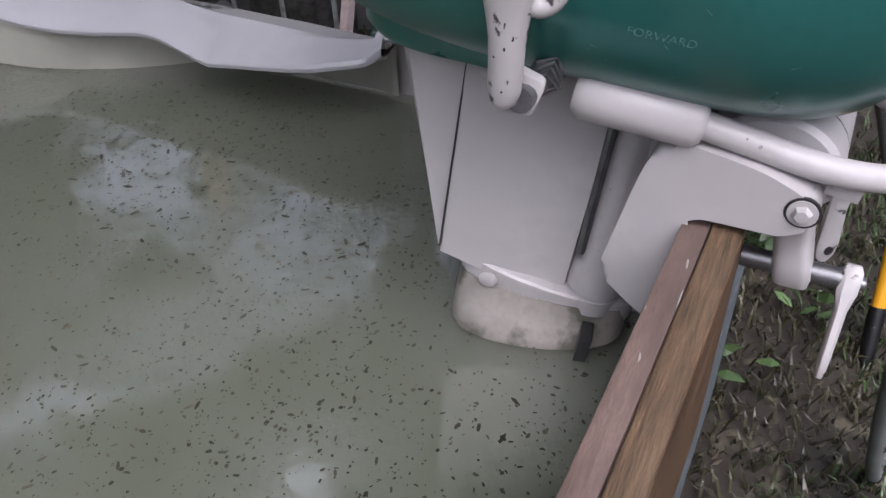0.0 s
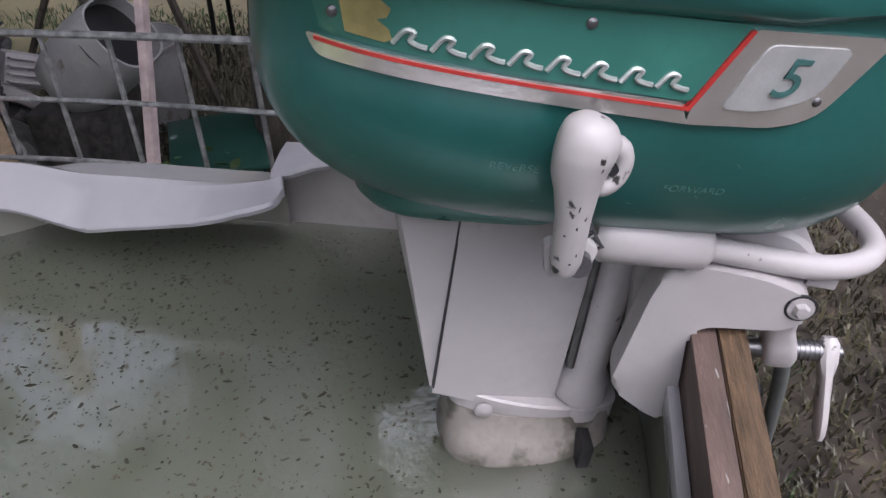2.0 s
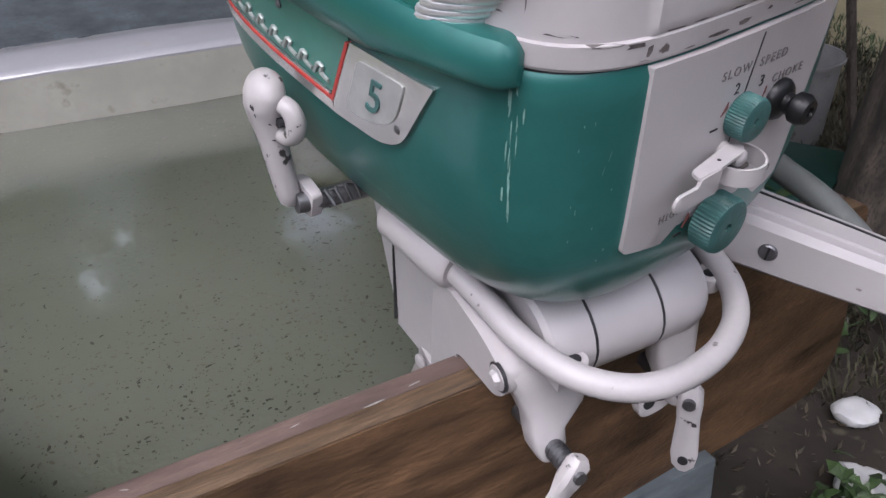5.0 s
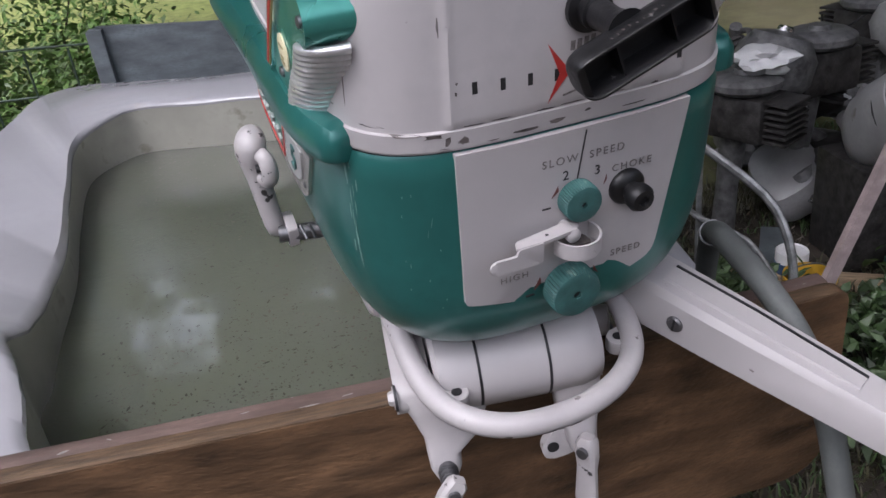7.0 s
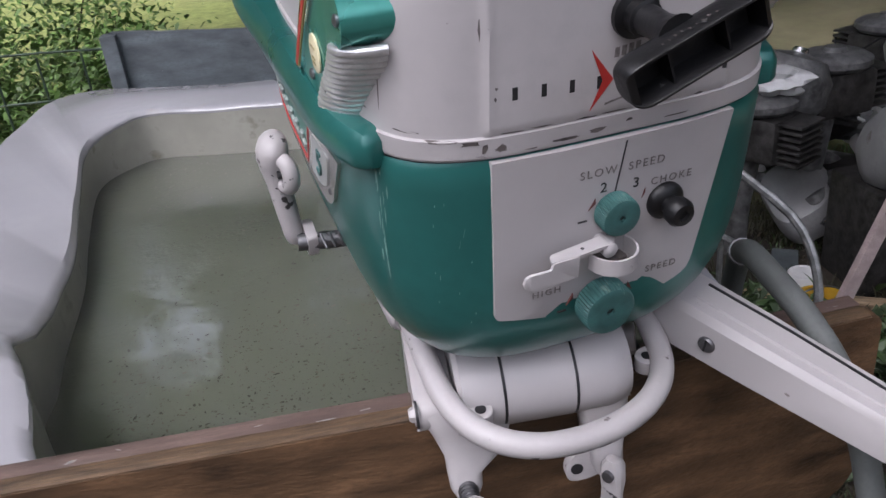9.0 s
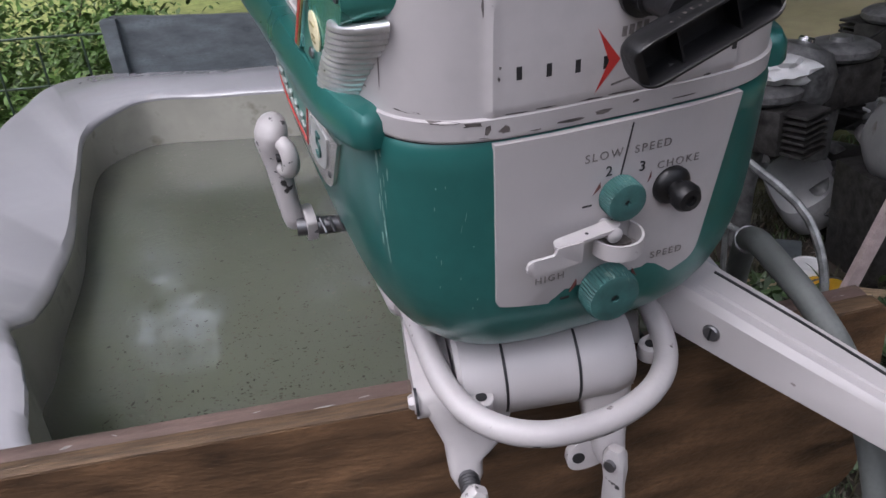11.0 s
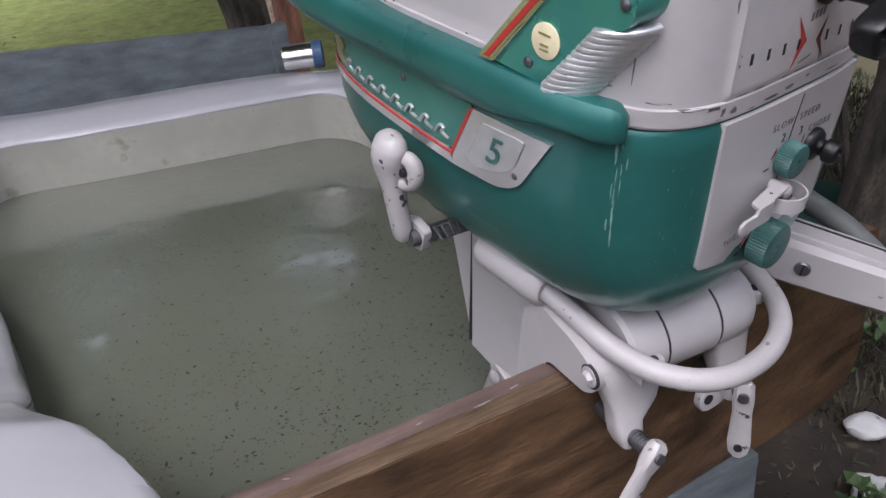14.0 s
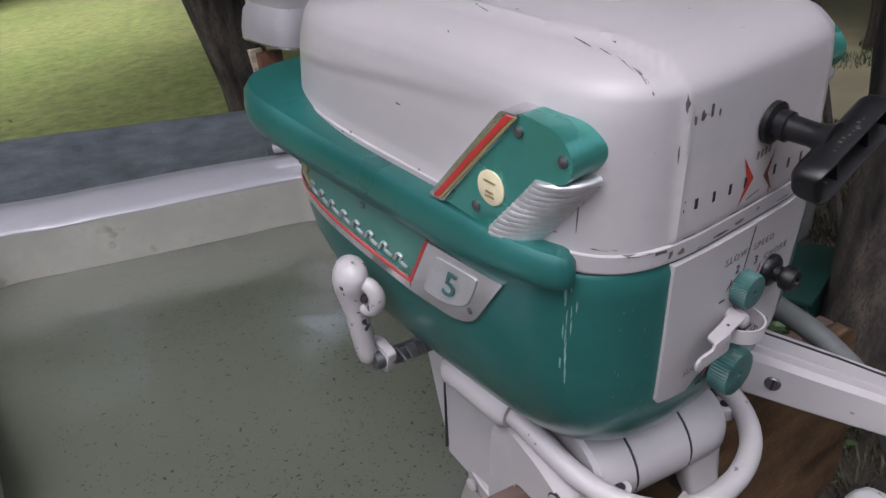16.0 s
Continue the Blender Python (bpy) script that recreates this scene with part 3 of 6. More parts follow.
def side_lip():
    """The thick lip that runs round the sides and the rear of the lower cowl."""
    prof = [(-0.012, 0.184), (0.004, 0.187), (0.013, 0.196), (0.015, 0.208), (0.0135, 0.224), (0.008, 0.2325), (0.0, 0.234), (-0.014, 0.233)]
    base = [p for p in plan(HW, FR, RR, 0, 4.0, 360) if p.y < 0] + [p for p in plan(HW, FR, RR, 0, 9.0, 360) if p.y >= 0]
    left = [p for p in base if p.y > -0.1235]
    left.sort(key=lambda p: math.atan2(p.x, p.y + 0.2))
    rings = []
    for i, p in enumerate(left):
        t = (left[min(i + 1, len(left) - 1)] - left[max(i - 1, 0)]).normalized()
        o = Vector((-t.y, t.x, 0))
        if o.dot(Vector((p.x, p.y - 0.05, 0))) < 0:
            o = -o
        g = math.sqrt(max(0.0, 1 - (1 - min(1.0, (p.y + 0.1245) / 0.014)) ** 2))
        rear = smoothstep(0.12, 0.32, p.y)
        ahead = 1 - smoothstep(-0.10, 0.02, p.y)
        rings.append([p + o * (d * (0.02 + 0.98 * g) if d > 0 else d * (1 + 2.6 * smoothstep(0.15, 0.30, p.y))) + o * 0.012 * rear * (d > 0) + Vector((0, 0, 0.21 + (h + 0.72 * (0.212 - h) * (h < 0.212) * ahead - 0.21) * (0.2 + 0.8 * g) + 0.012 * rear)) for d, h in prof])
    return part("side_lip", loft(rings, (True, True), True), TEAL, motor)


side_lip()


def hood():
    rings = []
    keys = [(0.2235, 1.0), (0.226, 1.004), (0.234, 1.004), (0.238, 0.996), (0.26, 0.992), (0.29, 0.985), (0.312, 0.97), (0.329, 0.945), (0.342, 0.905), (0.352, 0.85), (0.359, 0.77), (0.364, 0.66), (0.3675, 0.45), (0.369, 0.15)]
    data = []
    for (h0, s0), (h1, s1) in zip(keys, keys[1:]):
        k = max(1, int(max((h1 - h0) / 0.004, abs(s1 - s0) * HW / 0.0045)))
        data += [(h0 + (h1 - h0) * j / k, s0 + (s1 - s0) * j / k) for j in range(k)]
    data.append(keys[-1])
    for h, s in data:
        t = (h - 0.2235) / 0.145
        lo = smoothstep(0.86, 0.93, s)
        f = lo * (FR + 0.002) * (1 - 0.03 * t) + (1 - lo) * FR * (s + 0.06)
        b = lo * (RR - 0.012) * (1 - 0.06 * t * t) + (1 - lo) * (RR - 0.03) * (s + 0.04)
        ring = plan((HW - 0.006) * s, f, b, h, 4.2, 300)
        for p in ring:
            p.z += front_drop(p.y) * (1 - smoothstep(0.245, 0.33, h))
            # the roof falls towards the rear; a raised band runs up the front and back over the roof
            crease = 0.091 + 0.02 * smoothstep(0.30, 0.36, h) * smoothstep(-0.17, 0.0, p.y)
            inside = 1 - smoothstep(crease - 0.004, crease, abs(p.x))
            rib = math.exp(-((abs(p.x) - crease + 0.003) / 0.0035) ** 2)
            fall = 0.022 * smoothstep(0.0, 0.32, p.y) * t
            roof = smoothstep(0.7, 0.95, t)
            p.z += (0.0028 * inside + 0.0012 * rib) * roof - fall
            if p.y < -0.1:
                p.y -= (0.0022 * inside + 0.0014 * rib) * (1 - roof) * smoothstep(0.237, 0.242, h)
            # the flanks are hollowed below a line that falls towards the rear
            if abs(p.x) > 0.12 and -0.09 < p.y:
                line = 0.320 - 0.095 * (p.y + 0.05)
                dip = (1 - smoothstep(line - 0.006, line + 0.002, h)) * smoothstep(0.238, 0.25, h) * smoothstep(-0.08, -0.02, p.y) * (1 - smoothstep(0.22, 0.28, p.y))
                p.x -= math.copysign(0.0022 * dip, p.x)
        rings.append(ring)
    return part("hood", loft(rings), CREAM, motor, "white painted hood with chips and dark scuffs")


top = hood()


def seam():
    """The dark joint between hood and lower cowl, and the scuffed band above it."""
    def ring(a, f, b, h, n):
        return [p + Vector((0, 0, front_drop(p.y))) for p in plan(a, f, b, h, n)]

    part("joint", loft([ring(HW - 0.0035, FR + 0.0035, RR - 0.006, h, 4.0) for h in (0.2215, 0.2245)]), INK, motor)
    rings = [ring(HW - 0.004 + o, FR - o - 0.0008, RR - 0.010 + o, h, 4.2) for o, h in ((-0.004, 0.2245), (-0.0012, 0.2255), (-0.0010, 0.2385), (-0.0045, 0.2402))]
    return part("hood_band", loft(rings, (False, False)), CREAM_WORN, top, "scuffed band along the lower edge of the hood")


band = seam()


def on_side(r, h, off, side=-1):
    return Vector((side * (side_u(r) + off), r, h))


def side_sheet(outline, off, thick, side=-1, inner=0.004, round_edge=0.0, level=-1.0):
    """A plate that follows the side of the cowl: outline in (r, h). Forward of level its face runs straight on."""
    bm = bmesh.new()
    pts = []
    n = len(outline)
    for i in range(n):
        a, b = Vector(outline[i]), Vector(outline[(i + 1) % n])
        k = max(1, int((b - a).length / 0.012))
        pts += [a.lerp(b, j / k) for j in range(k)]
    f = bm.faces.new([bm.verts.new((0, p.x, p.y)) for p in pts])
    bmesh.ops.triangulate(bm, faces=[f])
    bmesh.ops.subdivide_edges(bm, edges=[e for e in bm.edges if e.calc_length() > 0.03], cuts=2, use_grid_fill=False)
    bmesh.ops.triangulate(bm, faces=bm.faces[:])
    res = bmesh.ops.extrude_face_region(bm, geom=bm.faces[:])
    moved = {v for v in res["geom"] if isinstance(v, bmesh.types.BMVert)}
    for v in bm.verts:
        v.co.x = side * (side_u(max(v.co.y, level)) + off + thick if v in moved else side_u(v.co.y) + off - inner)
    if round_edge:
        rim = [e for e in bm.edges if e.verts[0] in moved and e.verts[1] in moved and len(e.link_faces) == 2 and any(v not in moved for f in e.link_faces for v in f.verts)]
        bmesh.ops.bevel(bm, geom=rim, offset=round_edge, segments=3, affect="EDGES", profile=0.5, clamp_overlap=True)
    return bm


def side_trim(side):
    lab = "green and chrome side medallion with a red line"
    med = part("side_medallion", side_sheet(rounded([(0.284, 0.189), (0.022, 0.186), (0.046, 0.136), (0.270, 0.150)], 0.004), 0.0, 0.0016, side), TEAL_PALE, motor, lab)
    part("chrome_strip", side_sheet(rounded([(0.280, 0.1475), (0.272, 0.1345), (0.045, 0.1215), (0.052, 0.1355)], [0.004, 0.006, 0.001, 0.001]), 0.0, 0.0028, side), PLATE, med)
    part("red_line", side_sheet([(0.274, 0.1462), (0.274, 0.1438), (0.0465, 0.1305), (0.021, 0.183), (0.0245, 0.183), (0.0485, 0.1330)], 0.0, 0.0036, side), RED, med)
    plate = part("power_plate", side_sheet(rounded([(0.021, 0.184), (-0.068, 0.186), (-0.036, 0.133), (-0.012, 0.1235), (0.046, 0.1215), (0.046, 0.131)], [0.002, 0.002, 0.014, 0.014, 0.002, 0.002]), 0.0, 0.003, side), PLATE, motor, "polished plate with the figure five")
    part("inset", side_sheet(rounded([(0.010, 0.176), (-0.042, 0.178), (-0.030, 0.146), (0.0, 0.134), (0.028, 0.134)], [0.006, 0.006, 0.012, 0.012, 0.006]), 0.0, 0.0042, side), SATIN, plate)
    m = Matrix.Translation(on_side(-0.006, 0.156, 0.0048, side)) @ Matrix.Rotation(radians(90) * side, 4, "Z") @ Matrix.Rotation(radians(90), 4, "X")
    words("numeral", "5", 0.036, m, TEAL_PLASTIC, plate, 0.0008, 0.3)
    for r, h in ((0.264, 0.163), (0.118, 0.178), (-0.032, 0.143)):
        s = part("screw", lathe([(0.0035, 0), (0.0035, 0.0018), (0.002, 0.003), (0.0002, 0.0032)], 10), STEEL, med)
        s.matrix_local = Matrix.Translation(on_side(r, h, 0.001, side)) @ Matrix.Rotation(radians(90) * side, 4, "Y")
    # script mark: raised strokes in silver and gold along the panel
    for i in range(9):
        r = 0.243 - i * 0.0225
        big = i == 0
        hh = 0.0165 if big else 0.0085
        w = 0.012 if big else 0.008
        base = 0.1535 - (0.25 - r) * 0.052
        pts = [(r + w, base), (r + w * 0.2, base + hh), (r - w * 0.5, base + hh * 0.9), (r - w * 0.2, base + hh * 0.35), (r - w * 0.9, base + 0.0005), (r - w * 1.5, base)]
        if big:
            shape = [(0.262, 0.178), (0.238, 0.176), (0.231, 0.171), (0.233, 0.166), (0.239, 0.164), (0.231, 0.159), (0.229, 0.154), (0.233, 0.1515), (0.256, 0.1535), (0.253, 0.157), (0.256, 0.172)]
            part("script_block", side_sheet(shape, 0.0, 0.0032, side), GOLD, med)
        else:
            part("script_stroke", tube(spline([on_side(a, b, 0.0026, side) for a, b in pts], 4), 0.0017, 6), SCRIPT, med)
    return med


for sd in (-1, 1):
    side_trim(sd)


def tail_ornament(side):
    body = part("hood_ornament", side_sheet(rounded([(-0.006, 0.236), (-0.082, 0.329), (-0.117, 0.326), (-0.1315, 0.310), (-0.128, 0.294), (-0.112, 0.2862), (-0.072, 0.2317)], [0.002, 0.004, 0.018, 0.014, 0.008, 0.004, 0.002]), -0.012, 0.0175, side, 0.02, 0.010, -0.085), ORNAMENT, motor, "teal ornament with a ribbed chrome block and a pale disc")
    part("chrome_edge", side_sheet(rounded([(0.010, 0.2355), (-0.068, 0.328), (-0.084, 0.328), (-0.007, 0.2355)], 0.003), -0.012, 0.0200, side), CHROME, body)
    part("red_band", side_sheet([(0.003, 0.238), (-0.073, 0.326), (-0.079, 0.326), (-0.003, 0.238)], -0.012, 0.0210, side), RED, body)
    for k in range(12):
        t = k / 11
        a0, a1 = Vector((-0.0545, 0.2290)), Vector((-0.0985, 0.2835))
        b0, b1 = Vector((-0.0935, 0.2350)), Vector((-0.1285, 0.2885))
        p, q = a0.lerp(a1, t), b0.lerp(b1, t)
        pts = []
        for f, sink in ((0, 0.005), (0.06, 0.0005), (0.2, 0), (0.4, 0.0008), (0.6, 0.0028), (0.75, 0.0055), (0.88, 0.0095), (0.97, 0.0145), (1.02, 0.020), (1.04, 0.028)):
            r, h = p.x + (q.x - p.x) * f, p.y + (q.y - p.y) * f
            pts.append(on_side(r, h, 0.0062 - sink + side_u(max(r, -0.085)) - side_u(r), side))
        part("rib", tube(pts, 0.0036, 10), ALU, body)
    part("rib_plate", side_sheet([(-0.052, 0.2265), (-0.099, 0.287), (-0.110, 0.2875), (-0.070, 0.2310)], -0.012, 0.0165, side, 0.02, 0.0, -0.085), ALU, body)
    d = part("disc", lathe([(0.0135, 0), (0.0135, 0.0012), (0.012, 0.0018), (0.001, 0.0019)], 24), PALE, body)
    d.matrix_local = Matrix.Translation(on_side(-0.058, 0.266, 0.0052, side)) @ Matrix.Rotation(radians(90) * side, 4, "Y")
    for k, (o, wd) in enumerate(((0.005, 0.006), (-0.003, 0.004), (-0.0065, 0.0045))):
        part("printed_bar", box((o - 0.0008, -wd, 0.0018), (o + 0.0008, wd, 0.0023)), GOLD, d)
    part("gold_band", side_sheet([(-0.0035, 0.238), (-0.0795, 0.326), (-0.082, 0.326), (-0.006, 0.238)], -0.012, 0.0207, side), GOLD, body)
    for r, h in ((-0.043, 0.246), (-0.082, 0.316), (-0.122, 0.308)):
        s = part("screw", lathe([(0.0042, 0), (0.0042, 0.0018), (0.002, 0.003), (0.0002, 0.0032)], 10), STEEL, body)
        s.matrix_local = Matrix.Translation(on_side(r, h, 0.0052 + side_u(max(r, -0.085)) - side_u(r), side)) @ Matrix.Rotation(radians(90) * side, 4, "Y")


for sd in (-1, 1):
    tail_ornament(sd)


def front_y(u, f=FR, n=4.0):
    return f * max(0.0, 1 - abs(u / HW) ** n) ** (1 / n)


def control_panel():
    pts = rounded([(-0.0875, 0.2130), (-0.0855, 0.082), (-0.02, 0.066), (0.050, 0.064), (0.079, 0.083), (0.100, 0.2130)], [0.001, 0.005, 0.01, 0.014, 0.012, 0.001])
    bm = bmesh.new()
    f = bm.faces.new([bm.verts.new((u, 0, h)) for u, h in pts])
    bmesh.ops.triangulate(bm, faces=[f])
    bmesh.ops.subdivide_edges(bm, edges=[e for e in bm.edges if e.calc_length() > 0.02], cuts=3)
    bmesh.ops.triangulate(bm, faces=bm.faces[:])
    res = bmesh.ops.extrude_face_region(bm, geom=bm.faces[:])
    moved = {v for v in res["geom"] if isinstance(v, bmesh.types.BMVert)}
    for v in bm.verts:
        v.co.y = front_y(v.co.x) - (0.0024 if v in moved else -0.004)
        v.co.y += 0.006 * (1 - smoothstep(0.06, 0.085, v.co.z))
    p = part("control_panel", bm, CREAM, motor, "white front panel with printed markings")
    face = Matrix.Rotation(radians(90), 4, "X")
    y = FR - 0.0027
    for name, text, u, h, s in (("lettering", "SLOW", -0.010, 0.190, 0.0088), ("lettering", "SPEED", 0.028, 0.1895, 0.0088), ("lettering", "CHOKE", 0.050, 0.1725, 0.0084),
                                ("lettering", "HIGH", -0.046, 0.0985, 0.0082), ("lettering", "SPEED", 0.051, 0.0945, 0.0082)):
        words(name, text, s, Matrix.Translation((u, y, h)) @ face, INK_GREY, p, 0.0002, 0.0, 1.3)
    for text, u, h in (("2", -0.005, 0.177), ("3", 0.021, 0.175)):
        words("lettering", text, 0.011, Matrix.Translation((u, y, h)) @ face, INK, p, 0.0002)
    part("slit", prism([(0.0098, 0.2105), (0.0108, 0.2105), (0.0050, 0.172), (0.0040, 0.172)], "y", y - 0.0001, y + 0.002), INK, p)
    part("slit", prism([(0.0020, 0.146), (0.0028, 0.146), (0.0012, 0.136), (0.0004, 0.136)], "y", y - 0.0001, y + 0.002), INK, p)
    for u, h, du, dh in ((-0.016, 0.161, 0.005, 0.009), (0.027, 0.161, 0.002, 0.008), (-0.029, 0.081, 0.005, 0.010), (0.0275, 0.079, -0.004, 0.008)):
        part("printed_arrow", prism([(u, h), (u + du, h + dh), (u + du * 1.1, h + dh * 0.5)], "y", y - 0.0002, y + 0.001), RED_DARK, p)
    for u, h in ((-0.0195, 0.153), (-0.032, 0.0765)):
        part("printed_tick", box((u - 0.004, y - 0.0002, h - 0.0006), (u + 0.003, y + 0.001, h + 0.0006)), INK, p)
    return p


control_panel()


def knob(u, h, radius, depth, material, label):
    """A knurled knob that points to the front."""
    sides = 96
    prof = [(0.8, 0.0), (1.0, 0.06), (1.0, 0.8), (0.95, 0.95), (0.85, 1.0), (0.3, 0.99), (0.16, 0.97), (0.15, 0.72)]
    rings = []
    for k, (r, d) in enumerate(prof):
        ring = []
        for i in range(sides):
            t = 2 * math.pi * i / sides
            rr = radius * r * (1 + (0.04 if i % 2 else 0) * (0 < k < 4))
            ring.append((rr * math.cos(t), rr * math.sin(t), depth * d))
        rings.append(ring)
    k = part("knob", loft(rings), material, motor, label, None, True)
    k.matrix_local = Matrix.Translation((u, FR - 0.002, h)) @ Matrix.Rotation(radians(90), 4, "X")
    part("screw", lathe([(radius * 0.13, depth * 0.72), (radius * 0.13, depth * 0.86), (0.0003, depth * 0.87)], 10), INK, k)
    return k


knob(0.0035, 0.1575, 0.0146, 0.015, TEAL_PLASTIC, "knurled teal slow speed knob")
knob(-0.001, 0.0785, 0.0205, 0.019, TEAL_PLASTIC, "knurled teal high speed knob")
ch = part("choke_knob", lathe([(0.0140, 0.0), (0.0140, 0.003), (0.012, 0.006), (0.007, 0.008), (0.0068, 0.012), (0.0100, 0.015), (0.0104, 0.021), (0.008, 0.025), (0.004, 0.0255), (0.0035, 0.023), (0.0004, 0.023)], 24), BLACK, motor, "black rubber choke knob")
ch.matrix_local = Matrix.Translation((0.0465, FR - 0.002, 0.1545)) @ Matrix.Diagonal((1.05, 1.0, 1.05, 1)) @ Matrix.Rotation(radians(90), 4, "X")


def latch():
    y = FR - 0.004
    blade = rounded([(-0.072, 0.1185), (-0.072, 0.1305), (-0.051, 0.1305), (-0.050, 0.1360), (-0.030, 0.1365), (-0.030, 0.1190)], [0.006, 0.006, 0.001, 0.002, 0.001, 0.002])
    lv = part("mixture_lever", prism(blade, "y", y - 0.0185, y - 0.016, 0.0006, 2), CREAM_WORN, motor, "chipped white mixture lever", Matrix.Translation((-0.002, 0, 0.003)))
    arm = rounded([(-0.051, y - 0.0175), (-0.030, y - 0.0175), (-0.002, y - 0.014), (0.006, y - 0.007), (-0.002, y - 0.001), (-0.012, y - 0.003), (-0.049, y - 0.009)], [0.001, 0.002, 0.004, 0.006, 0.005, 0.003, 0.003])
    part("arm", prism(arm, "z", 0.1343, 0.1368, 0.0006, 2), CREAM_WORN, lv)
    part("hole", lathe([(0.0014, 0.1369), (0.0014, 0.1371), (0.0002, 0.1372)], 10), INK, lv).matrix_local = Matrix.Translation((-0.024, y - 0.011, 0))
    arc = [(0.002 + 0.019 * math.cos(q), 0.019 * math.sin(q)) for q in np.linspace(-3.1, 0.5, 18)]
    rings = [[(x, y - 0.008 + v, 0.1165), (x, y - 0.008 + v, 0.1295), (x * 0.91, y - 0.008 + v * 0.91, 0.1295), (x * 0.91, y - 0.008 + v * 0.91, 0.1165)] for x, v in arc]
    part("clip", loft(rings), CREAM_WORN, lv)
    part("plate", prism(rounded([(-0.012, y - 0.012), (0.014, y - 0.012), (0.012, y), (-0.012, y)], 0.003), "z", 0.1185, 0.1205, 0.0004), CHIP, lv, "grimy plate inside the clip")
    piv = part("pivot", lathe([(0.006, 0), (0.006, 0.018), (0.004, 0.0195), (0.0004, 0.02)], 14), CREAM_WORN, lv)
    piv.matrix_local = Matrix.Translation((-0.003, FR, 0.131)) @ Matrix.Rotation(radians(90), 4, "X")


latch()


def hood_marks():
    y = -0.16
    bars = [[(u - 0.0018, y, h - 0.0042), (u + 0.0018, y, h - 0.0042), (u + 0.0018, y, h + 0.0042), (u - 0.0018, y, h + 0.0042)] for u, h in ((-0.071 + 0.0195 * i, 0.258 - 0.001 * i) for i in range(9) if i != 4)]
    decal("printed_bar", top, bars, (0, 1, 0), INK)
    for tip, notch, hi, lo, paint in (((-0.0025, 0.2555), (-0.0105, 0.2555), (-0.0195, 0.2775), (-0.0195, 0.2355), RED), ((0.011, 0.2525), (0.0175, 0.2525), (0.0225, 0.271), (0.027, 0.2347), RED_DARK)):
        decal("printed_chevron", top, [[(u, y, h) for u, h in tri] for tri in ((tip, hi, notch), (tip, notch, lo))], (0, 1, 0), paint)
    decal("printed_bar", top, [[(-0.003 + 0.005 * k, y, 0.2695 + 0.0006 * k), (0.0005 + 0.005 * k, y, 0.2695 + 0.0006 * k), (0.001 + 0.005 * k, y, 0.276 + 0.0006 * k), (-0.0025 + 0.005 * k, y, 0.276 + 0.0006 * k)] for k in range(4)]
          + [[(-0.008, y, 0.2385), (0.008, y, 0.2415), (0.008, y, 0.243), (-0.008, y, 0.240)]], (0, 1, 0), INK_GREY)


hood_marks()


